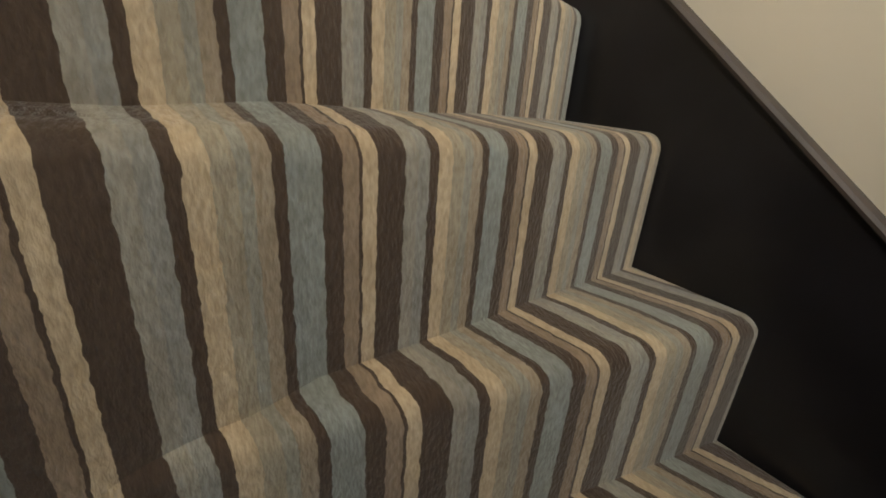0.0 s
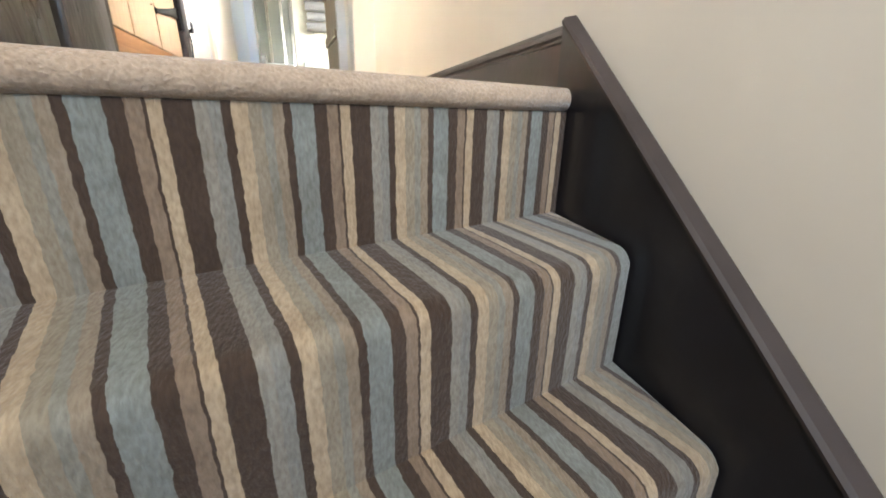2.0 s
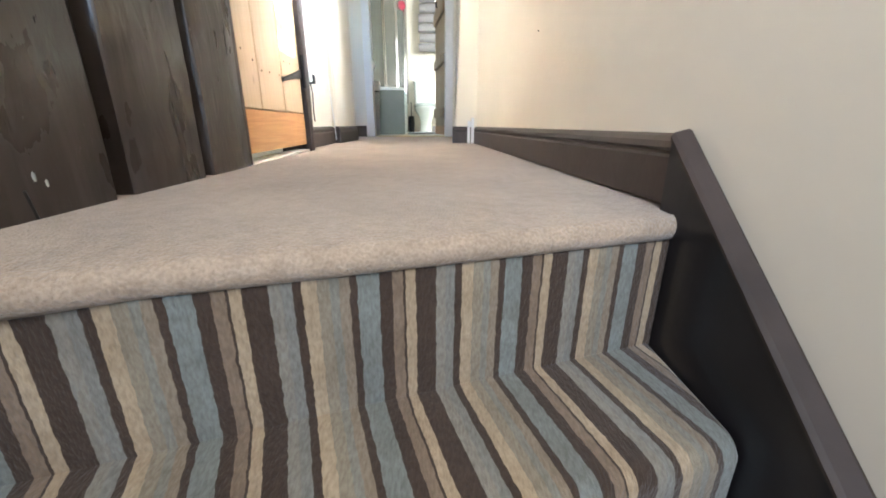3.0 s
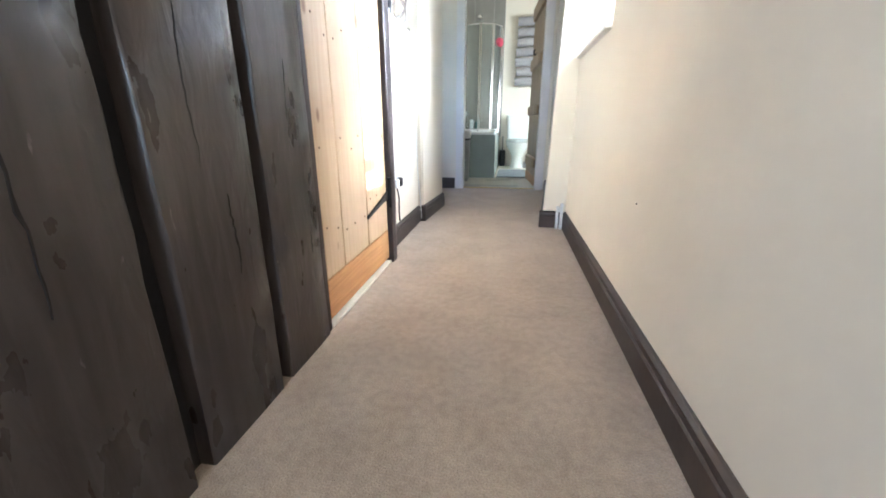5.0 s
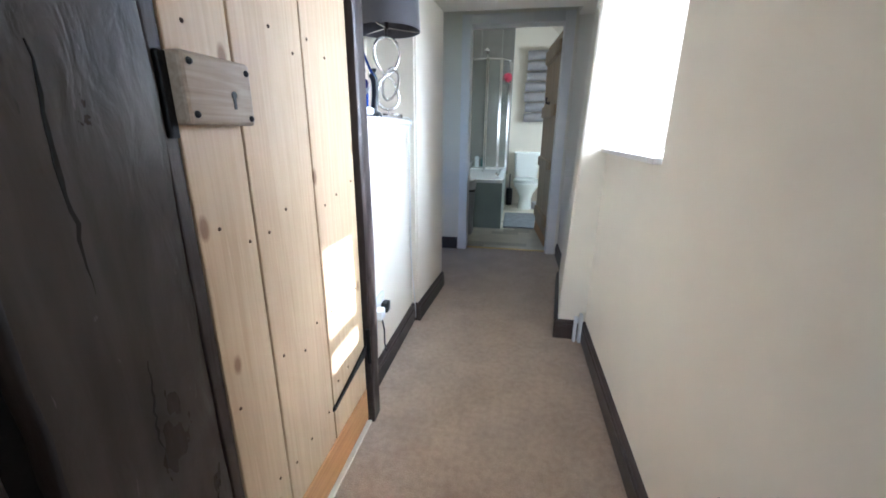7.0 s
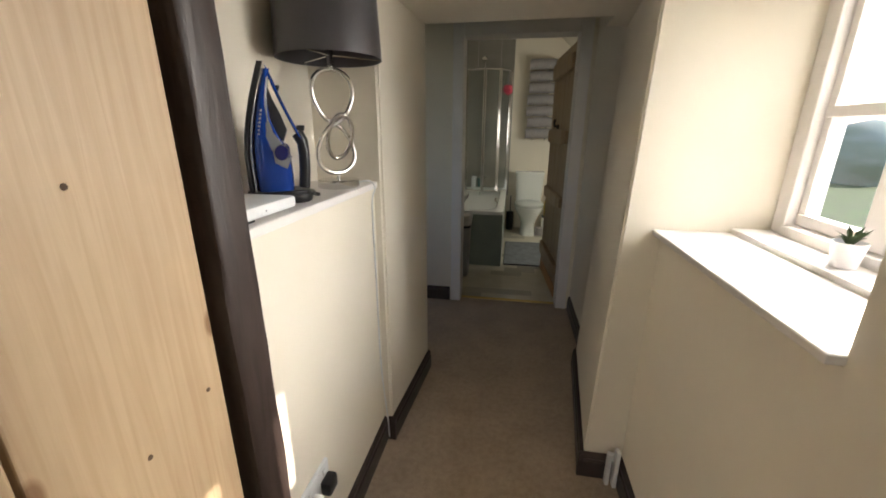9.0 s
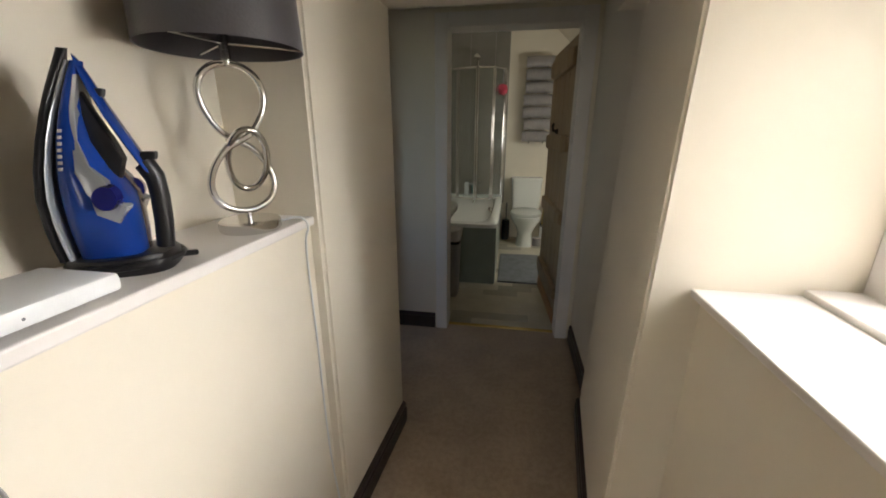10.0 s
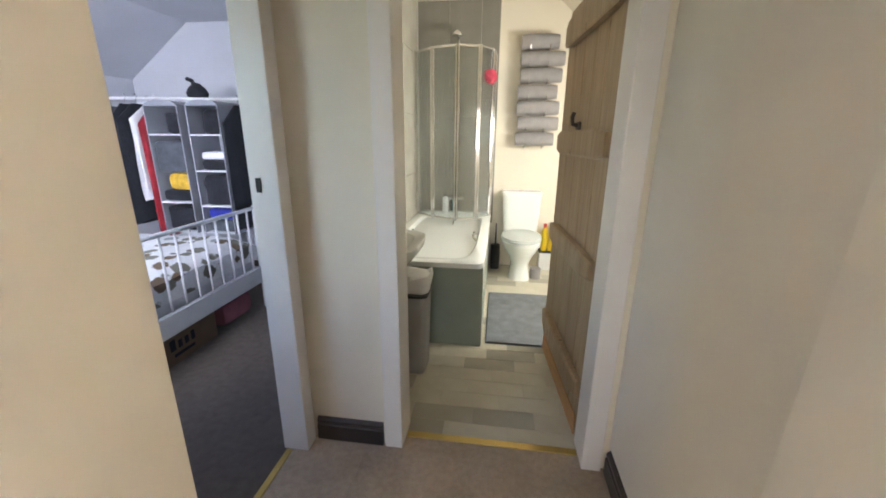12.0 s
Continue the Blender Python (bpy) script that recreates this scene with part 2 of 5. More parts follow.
def tiles_of(name, light, dark, rough):
    """One tile's glaze; each piece takes its own tone."""
    m, n, l, b = nodes_of(name, rough)
    info = n.new("ShaderNodeObjectInfo")
    col = ramp_of(n, l, info.outputs["Random"], [(0.0, dark), (0.18, dark), (0.24, tuple((a + b) / 2 for a, b in zip(light, dark))), (0.34, light), (1.0, light)])
    cloud = noise_at(n, l, texco(n, l, (1, 1, 1)), 6.0, 5)
    col = mixed(n, l, col, ramp_of(n, l, cloud, [(0.3, (0.86, 0.85, 0.83)), (0.7, (1, 1, 1))]), 1.0, "MULTIPLY")
    l.new(col, b.inputs["Base Color"])
    bumped(n, l, b, cloud, 0.04)
    return m


TILEGREY = tiles_of("grey_stone_tile", (0.27, 0.25, 0.22), (0.24, 0.225, 0.20), 0.22)
TILEPALE = tiles_of("pale_stone_tile", (0.55, 0.52, 0.45), (0.50, 0.47, 0.41), 0.22)
VINYLPIECE = tiles_of("vinyl_plank", (0.62, 0.58, 0.47), (0.40, 0.37, 0.30), 0.38)
GROUT = mat("pale_grout", (0.50, 0.48, 0.43), 0.8, vary=0.05)


def glass(name, tint, rough=0.0):
    m, n, l, b = nodes_of(name, rough)
    b.inputs["Base Color"].default_value = (*tint, 1)
    b.inputs["Transmission Weight"].default_value = 1.0
    b.inputs["IOR"].default_value = 1.45
    return m


GLASS = glass("window_glass", (0.96, 0.98, 0.97))
SHOWERGLASS = glass("shower_glass", (0.80, 0.84, 0.82), 0.12)


def floral():
    """White cotton with scattered grey-green and brown leaf shapes."""
    m, n, l, b = nodes_of("floral_cotton", 0.9)
    v = n.new("ShaderNodeTexVoronoi")
    v.inputs["Scale"].default_value = 1.0
    l.new(texco(n, l, (9, 7.5, 8)), v.inputs["Vector"])
    wob = noise_at(n, l, texco(n, l, (1, 1, 1)), 22.0, 4)
    d = math_of(n, l, "ADD", v.outputs["Distance"], math_of(n, l, "MULTIPLY", wob, 0.5))
    mask = ramp_of(n, l, d, [(0.63, (1, 1, 1)), (0.69, (0, 0, 0))])
    leaf = ramp_of(n, l, v.outputs["Color"], [(0.3, (0.17, 0.16, 0.13)), (0.55, (0.15, 0.10, 0.065)), (0.8, (0.30, 0.31, 0.33))], True)
    l.new(mixed(n, l, (0.66, 0.66, 0.68), leaf, mask), b.inputs["Base Color"])
    bumped(n, l, b, noise_at(n, l, texco(n, l, (1, 1, 1)), 9.0, 4), 0.5, 0.03)
    return m


FLORAL = floral()


def sky_backdrop():
    m, n, l, b = nodes_of("hazy_distance", 1.0)
    c = noise_at(n, l, texco(n, l, (0.06, 0.06, 0.12)), 3.0, 7)
    col = ramp_of(n, l, c, [(0.4, (0.10, 0.14, 0.09)), (0.6, (0.22, 0.27, 0.25))])
    l.new(col, b.inputs["Base Color"])
    return m


WOODS = sky_backdrop()



# mesh helpers
def box(bm, x0, x1, y0, y1, z0, z1, bevel=0.0):
    r = bmesh.ops.create_cube(bm, size=1.0)
    for v in r["verts"]:
        v.co = Vector(((x0 + x1) / 2 + v.co.x * (x1 - x0), (y0 + y1) / 2 + v.co.y * (y1 - y0), (z0 + z1) / 2 + v.co.z * (z1 - z0)))
    if bevel:
        es = list({e for v in r["verts"] for e in v.link_edges})
        bmesh.ops.bevel(bm, geom=es, offset=bevel, segments=2, affect="EDGES", profile=0.5)
    return bm


def boxed(x0, x1, y0, y1, z0, z1, bevel=0.0):
    return box(bmesh.new(), x0, x1, y0, y1, z0, z1, bevel)


def loft(bm, rings, closed=True, caps=True):
    """Skin over rings of points, all of one length."""
    vs = [[bm.verts.new(p) for p in r] for r in rings]
    n = len(vs[0])
    for a, b in zip(vs, vs[1:]):
        for k in range(n if closed else n - 1):
            bm.faces.new((a[k], a[(k + 1) % n], b[(k + 1) % n], b[k]))
    if caps and closed:
        bm.faces.new(vs[0][::-1])
        bm.faces.new(vs[-1])
    return bm


def tube(bm, points, radius, sides=8, closed=False, flat=1.0):
    """A round bar along a line of points."""
    pts = [Vector(p) for p in points]
    n = len(pts)
    rings, up = [], Vector((0.0, 0.0, 1.0))
    for i, p in enumerate(pts):
        a, c = (pts[i - 1] if i or closed else p), (pts[(i + 1) % n] if i < n - 1 or closed else p)
        d = (c - a).normalized()
        side = d.cross(up)
        if side.length < 0.1:
            side = d.cross(Vector((0.0, 1.0, 0.0)))
        side.normalize()
        top = side.cross(d).normalized()
        up = top
        rings.append([p + (side * math.cos(2 * math.pi * k / sides) + top * math.sin(2 * math.pi * k / sides) * flat) * radius for k in range(sides)])
    if closed:
        rings.append(rings[0])
    return loft(bm, rings, caps=not closed)


def turned(bm, cx, cy, profile, sides=24, sx=1.0, sy=1.0):
    """A body of revolution from (radius, height) pairs."""
    rings = [[(cx + r * sx * math.cos(2 * math.pi * k / sides), cy + r * sy * math.sin(2 * math.pi * k / sides), z) for k in range(sides)] for r, z in profile]
    return loft(bm, rings)


def mesh_object(name, bm, material, smooth=False):
    me = bpy.data.meshes.new(name)
    bmesh.ops.recalc_face_normals(bm, faces=bm.faces)
    bm.to_mesh(me)
    bm.free()
    if smooth:
        for p in me.polygons:
            p.use_smooth = True
        me.set_sharp_from_angle(angle=radians(42))
    me.materials.append(material)
    return new(name, me)


def part(name, bm, material, parent, label="", smooth=False):
    ob = mesh_object(name, bm, material, smooth)
    ob.parent = parent
    if parent.matrix_world.translation.length:
        ob.matrix_parent_inverse = parent.matrix_world.inverted()
    if label:
        ob["label"] = label
    return ob


def thing(name, label, category, at=(0, 0, 0), group=""):
    e = new(name)
    e.empty_display_size = 0.05
    e.location = at
    e.matrix_world = Matrix.Translation(at)
    return tagged(e, label, category, group)


def solo(name, bm, material, label, category, smooth=False, group="", kind=""):
    return tagged(mesh_object(name, bm, material, smooth), label, category, group, kind)


def wall(name, material, label, *boxes, category="wall"):
    bm = bmesh.new()
    for b in boxes:
        box(bm, *b)
    return tagged(mesh_object(name, bm, material), label, category, kind="structure")


def prism(bm, outline, z0, z1):
    """An upright block over a plan outline of (x, y)."""
    return loft(bm, [[(x, y, z0) for x, y in outline], [(x, y, z1) for x, y in outline]])


SKIRT = [(0.0, 0.0), (0.018, 0.0), (0.018, 0.074), (0.012, 0.079), (0.012, 0.084), (0.016, 0.089), (0.014, 0.099), (0.006, 0.107), (0.0, 0.111)]


def skirting(name, label, a, b, out):
    """A moulded board from a to b on plan, standing out to the side given."""
    o = Vector(out).normalized()
    rings = [[(p[0] + o.x * d, p[1] + o.y * d, z) for d, z in SKIRT] for p in (a, b)]
    return solo(name, loft(bmesh.new(), rings), DARKSKIRT, label, "baseboard", kind="structure")

# large structure
RW, FAR, CZ = 0.50, 3.85, 2.07
RISER = 0.228
CARPET_L, CARPET_R = -0.44, 0.468


def skewed(x, y, slope):
    return y - (CARPET_R - x) * slope


def nosed(y0, z0, depth, r=0.020):
    """Side outline of the landing's carpet: it dips towards the edge and rolls under."""
    line = [(y0 + depth, z0), (y0 + 0.20, z0), (y0 + 0.10, z0 - 0.001), (y0 + 0.05, z0 - 0.003)]
    for k in range(9):
        a = math.pi / 2 + math.pi * k / 8 * 0.96
        line.append((y0 + r + r * math.cos(a), z0 - 0.005 - r + r * math.sin(a)))
    return line + [(y0 + 0.024, z0 - 0.005 - 2 * r - 0.004)]


def wrapped(y0, z0, depth, drop, r=0.028):
    """Side outline of a striped step: the carpet runs straight down from the nosing."""
    line = [(y0 + depth, z0)]
    for k in range(7):
        a = math.pi / 2 + math.pi / 2 * k / 6
        line.append((y0 + r + r * math.cos(a), z0 - r + r * math.sin(a)))
    return line + [(y0 + 0.001, z0 - drop * 0.5), (y0 + 0.004, z0 - drop)]


def carpet_step(name, y0, z0, depth, drop, slope, slope_back, sag, material, parent, label=""):
    line = wrapped(y0, z0, depth, drop)
    rings = []
    for x, inset in ((CARPET_L, 0.0), (-0.2, 0.0), (0.1, 0.0), (CARPET_R - 0.008, 0.0), (CARPET_R - 0.002, 0.003), (CARPET_R, 0.008)):
        ring = []
        for k, (y, z) in enumerate(line):
            s = slope_back if k == 0 else slope
            ring.append((x, skewed(x, y, s) + (inset if k else 0), z - (CARPET_R - x) * sag * (0.4 if k == 0 else 1.0) + (0.014 if k == 0 else 0) - (inset if 0 < k < 6 or k == 0 else 0)))
        ring += [(x, skewed(x, y0 + depth, slope_back), z0 - drop - 0.03 - (CARPET_R - x) * sag)]
        rings.append(ring)
    return part(name, loft(bmesh.new(), rings), material, parent, label, smooth=True)


SLOPES = [0.258, 0.22, 0.0, -0.27, -0.51, -0.76, -1.02, -1.30]
SAGS = [0.0, 0.02, 0.02, 0.02, 0.02]
TREADS = [0.0, -0.240, -0.444, -0.680] + [-0.680 - 0.228 * k for k in range(1, 9)]
NOSES = [-0.012, -0.199, -0.388, -0.58, -0.79, -1.01, -1.24] + [-1.49 - 0.22 * k for k in range(6)]
stairs = thing("staircase", "steep staircase in striped fitted carpet between black strings", "staircase", (0, -0.5, -2.6))
for k in range(1, 12):
    s, sb = SLOPES[min(k, 7)], SLOPES[min(k - 1, 7)]
    carpet_step("step", NOSES[k], TREADS[k], NOSES[k - 1] - NOSES[k] + 0.04, RISER + 0.05, s, sb, SAGS[min(k, 4)], STRIPE, stairs, "striped carpet wrapped over a rounded nosing" if k == 1 else "")
# riser under the landing's edge
bm = bmesh.new()
line = [(0.004, -0.038), (0.008, -RISER - 0.06)]
loft(bm, [[(x, skewed(x, y, SLOPES[0]), z) for y, z in line] + [(x, skewed(x, 0.07, SLOPES[0]), -RISER - 0.012), (x, skewed(x, 0.07, SLOPES[0]), -0.050)] for x in (CARPET_L, CARPET_R)])
part("riser", bm, STRIPE, stairs)
# strings: boards cut to the pitch of the stairs
PITCH = 0.93


def string_board(x0, x1, top, mat_, name):
    pts = [(0.044, top), (0.044 - 2.4, top - 2.4 * PITCH), (0.044 - 2.4, top - 2.4 * PITCH - 0.8), (0.044, top - 0.8)]
    return part(name, loft(bmesh.new(), [[(x, y, z) for y, z in pts] for x in (x0, x1)]), mat_, stairs, "black gloss painted board")


string_board(CARPET_R + 0.002, RW - 0.001, 0.102, BLACKSTRING, "string")
string_board(-0.47, CARPET_L - 0.002, 0.05, DARKSKIRT, "string")
bm = bmesh.new()
cap = [(CARPET_R - 0.001, 0.1025), (CARPET_R - 0.001, 0.108), (CARPET_R + 0.004, 0.114), (RW - 0.006, 0.119), (RW - 0.001, 0.116), (RW - 0.001, 0.1025)]
loft(bm, [[(x, y, z - (0.044 - y) * PITCH) for x, z in cap] for y in (0.043, 0.044 - 2.4)])
part("capping", bm, CAPPAINT, stairs, "brown painted capping along the string")

# landing carpet with its rolled front edge
bm = bmesh.new()
line = nosed(-0.012, 0.0, FAR + 0.072)
rings = []
for x, inset in ((-0.52, 0.0), (-0.2, 0.0), (0.1, 0.0), (CARPET_R - 0.006, 0.0), (CARPET_R, 0.008), (RW + 0.02, 0.008)):
    rings.append([(x, skewed(x, y, SLOPES[0] if k else 0.0) + (inset if k else 0) - (0.035 if k and x < -0.4 else 0), z - (inset * 0.5 if 0 < k < 5 else 0)) for k, (y, z) in enumerate(line)] + [(x, FAR + 0.06, -0.08)])
loft(bm, rings)
solo("floor", bm, CARPET, "beige looped carpet along the landing, rolled over the stair edge", "floor", True, kind="structure")
wall("floor_hall", CARPET, "beige looped carpet outside the bedroom door", (-0.86, -0.521, 2.75, FAR + 0.06, -0.08, 0.0), category="floor")

WIN_Y0, WIN_Y1, SILL, HEAD = 1.514, 2.262, 1.04, 1.80
wall("wall_stair", CREAM, "cream painted plaster wall beside stairs and landing, with a deep window recess",
     (RW, RW + 0.42, -3.6, WIN_Y0, -2.8, 3.0), (RW, RW + 0.42, WIN_Y0, WIN_Y1, -2.8, SILL - 0.02), (RW, RW + 0.42, WIN_Y0, WIN_Y1, HEAD, 3.0))
bm = bmesh.new()
loft(bm, [[(0.350 + 0.05 * u, WIN_Y1, -0.1 + 1.913 * u), (RW + 0.42, WIN_Y1, -0.1 + 1.913 * u), (RW + 0.42, 3.06, -0.1 + 1.913 * u), (0.435 + 0.06 * u, 3.06, -0.1 + 1.913 * u)] for u in (0, 1)])
bmesh.ops.bevel(bm, geom=[e for e in bm.edges if abs(e.verts[0].co.z - e.verts[1].co.z) > 1], offset=0.008, segments=3, affect="EDGES")
solo("wall_pier", bm, CREAM, "cream plaster pier beside the window recess", "wall", True, kind="structure")
wall("wall_hall", CREAM, "cream plaster wall near the bathroom door", (0.505, 0.92, 3.06, FAR, -0.1, CZ))
wall("wall_door", CREAM, "cream plaster wall around the bathroom door",
     (-0.93, -0.405, FAR, FAR + 0.13, -0.1, 2.7), (0.445, 1.5, FAR, FAR + 0.13, -0.1, 2.7), (-0.405, 0.445, FAR, FAR + 0.13, 2.0, 2.7))
wall("ceiling", CEIL, "low cream ceiling over stairs and corridor", (-1.0, RW + 0.42, -0.6, FAR, CZ, CZ + 0.1), (-1.0, RW + 0.42, -3.6, -0.6, CZ + 0.3, CZ + 0.4), (-1.0, RW + 0.42, -0.65, -0.6, CZ + 0.1, CZ + 0.4), category="ceiling")
# left side of the corridor
wall("wall_ledge", CREAM, "cream boxed-in half wall under a ledge", (-0.86, -0.500, 1.505, 2.31, -0.1, 1.142))
wall("wall_alcove", CREAM, "cream plaster at the back of the alcove", (-0.86, -0.722, 1.505, 2.31, 1.142, CZ))
wall("wall_over_door", CREAM, "cream plaster above the plank door", (-0.60, -0.47, 0.72, 1.505, 1.99, CZ))
bm = bmesh.new()
prism(bm, [(-0.465, 2.31), (-0.424, 2.886), (-0.86, 2.886), (-0.86, 2.31)], -0.1, 1.814)
bmesh.ops.bevel(bm, geom=[e for e in bm.edges if abs(e.verts[0].co.z - e.verts[1].co.z) > 1], offset=0.01, segments=3, affect="EDGES")
solo("wall_pillar", bm, CREAM, "cream plaster pillar after the alcove", "wall", True, kind="structure")
wall("wall_lintel", CREAM, "cream plaster soffit of the thick wall over the passage", (-0.86, 0.400, 2.312, 2.885, 1.815, CZ), (0.400, RW + 0.42, WIN_Y1 + 0.002, 3.06, 1.815, CZ))
wall("wall_bedroom_door", CREAM, "cream wall with the bedroom doorway", (-0.872, -0.80, 2.89, 2.96, -0.1, 2.7), (-0.872, -0.80, 3.76, FAR, -0.1, 2.7), (-0.872, -0.80, 2.96, 3.76, 1.98, 2.7), (-0.97, -0.86, 2.5, 2.89, -0.1, 2.7))
wall("wall_behind_door", CREAM, "plain wall closing the room behind the plank door", (-1.0, -0.9, -3.6, 1.505, -2.8, CZ))
wall("wall_stair_left", DARKSKIRT, "dark boarding under the landing partition", (-0.60, -0.472, -3.6, 0.72, -2.8, -0.002))
wall("wall_upper_left", HEWN, "dark boards beside the upper stairs, with a stairwell window", (-0.60, -0.475, -1.5, 0.70, 0.0, CZ + 0.3), (-0.60, -0.475, -3.6, -2.5, 0.0, CZ + 0.3), (-0.60, -0.475, -2.5, -1.5, 0.0, 0.85), (-0.60, -0.475, -2.5, -1.5, 1.85, CZ + 0.3))
# foot of the stairs: closed, with a high window that lets the day in
wall("wall_entrance", CREAM, "cream wall with the stairwell window", (-0.9, -0.32, -3.75, -3.6, -2.8, CZ + 0.4), (0.52, 0.92, -3.75, -3.6, -2.8, CZ + 0.4), (-0.32, 0.52, -3.75, -3.6, 1.95, CZ + 0.4), (-0.32, 0.52, -3.75, -3.6, -2.8, 0.65))
wall("floor_below", DARKCARPET, "plain floor at the foot of the stairs", (-0.9, 0.92, -3.75, -1.7, -2.8, -2.62), category="floor")

# skirtings
skirting("baseboard_1", "dark brown moulded skirting on the corridor wall", (RW, 0.046), (RW, WIN_Y1 - 0.002), (-1, 0))
skirting("baseboard_2", "dark brown skirting across the face of the pier", (0.334, WIN_Y1), (RW - 0.02, WIN_Y1), (0, -1))
skirting("baseboard_3", "dark brown skirting along the pier", (0.354, WIN_Y1 - 0.018), (0.440, 3.06), (-1, 0.1))
skirting("baseboard_4", "dark brown skirting by the bathroom door", (0.505, 3.075), (0.505, FAR - 0.02), (-1, 0))
skirting("baseboard_5", "dark brown skirting under the ledge", (-0.500, 1.52), (-0.500, 2.309), (1, 0))
skirting("baseboard_6", "dark brown skirting across the pillar's return", (-0.482, 2.310), (-0.446, 2.310), (0, -1))
skirting("baseboard_7", "dark brown skirting along the pillar", (-0.466, 2.292), (-0.424, 2.885), (1, -0.07))
skirting("baseboard_8", "short dark skirting between two door frames", (-0.755, FAR), (-0.450, FAR), (0, -1))

# bathroom shell
wall("wall_bath_back", CREAM, "pale cream wall behind the toilet", (-0.93, 1.5, 6.5, 6.62, -0.1, 2.7))
wall("wall_bath_side", GROUT, "grouted wall beside the bath", (-0.93, -0.812, FAR + 0.13, 6.5, -0.1, 2.7))
wall("wall_bath_east", CREAM, "cream bathroom wall with an unseen recess behind the fill lamp", (1.35, 1.5, FAR + 0.13, 4.5, -0.1, 2.7), (1.35, 1.5, 5.4, 6.5, -0.1, 2.7), (1.35, 1.5, 4.5, 5.4, -0.1, 0.95), (1.35, 1.5, 4.5, 5.4, 1.75, 2.7))
# unseen board, added only to block the sun from the bathroom recess
wall("bathroom_sun_board", WHITE, "white board keeping the sun out of the unseen bathroom recess", (1.44, 1.46, 4.501, 5.399, 0.951, 1.749), category="blind")
wall("floor_bath", GROUT, "screed under the vinyl planks", (-0.93, 1.5, FAR + 0.061, 6.5, -0.1, -0.004), category="floor")
bm = bmesh.new()
loft(bm, [[(-0.93, y, 2.53), (0.46, y, 2.53), (1.5, y, 1.55), (1.5, y, 2.75), (-0.93, y, 2.75)] for y in (FAR + 0.13, 6.5)])
solo("ceiling_bath", bm, CEIL, "white bathroom ceiling sloping down on one side", "ceiling", kind="structure")
# bedroom shell
wall("wall_bedroom_far", LILAC, "pale lilac bedroom wall", (-3.8, -0.93, 6.2, 6.3, -0.1, 2.7))
wall("wall_bedroom_left", LILAC, "pale lilac bedroom gable wall", (-3.85, -3.7, 2.5, 6.3, -0.1, 2.7))
wall("wall_bedroom_near", LILAC, "pale lilac bedroom wall with a window", (-3.8, -2.6, 2.5, 2.62, -0.1, 2.7), (-1.5, -0.97, 2.5, 2.62, -0.1, 2.7), (-2.6, -1.5, 2.5, 2.62, -0.1, 0.9), (-2.6, -1.5, 2.5, 2.62, 2.0, 2.7))
wall("wall_bedroom_side", LILAC, "pale lilac wall shared with the bathroom", (-0.97, -0.931, FAR + 0.13, 6.3, -0.1, 2.7))
wall("floor_bedroom", DARKCARPET, "dark brown bedroom carpet", (-3.8, -0.861, 2.5, 6.3, -0.1, 0.0), category="floor")
bm = bmesh.new()
loft(bm, [[(-0.86, y, 2.35), (-3.0, y, 2.35), (-3.85, y, 1.75), (-3.85, y, 2.75), (-0.86, y, 2.75)] for y in (2.5, 6.3)])
solo("ceiling_bedroom", bm, LILAC, "pale sloping bedroom ceiling", "ceiling", kind="structure")

# outdoors
bm = bmesh.new()
box(bm, -60, 60, -60, 60, -3.2, -2.85)
solo("ground", bm, GRASS, "lawn around the house", "ground", kind="structure")
bm = bmesh.new()
for k in range(40):
    a = 2 * math.pi * k / 40
    r = bmesh.ops.create_icosphere(bm, subdivisions=2, radius=1.0)
    s = 4 + 2 * random.random()
    for v in r["verts"]:
        d = 1 + 0.35 * noise.noise(v.co * 2.3 + Vector((k * 3.1, 0, 0)))
        v.co = Vector((math.cos(a) * 52 + v.co.x * s * d, math.sin(a) * 52 + v.co.y * s * d, -2 + v.co.z * s * 0.8 * d))
solo("backdrop", bm, WOODS, "distant hedges and trees", "backdrop", True, kind="structure")
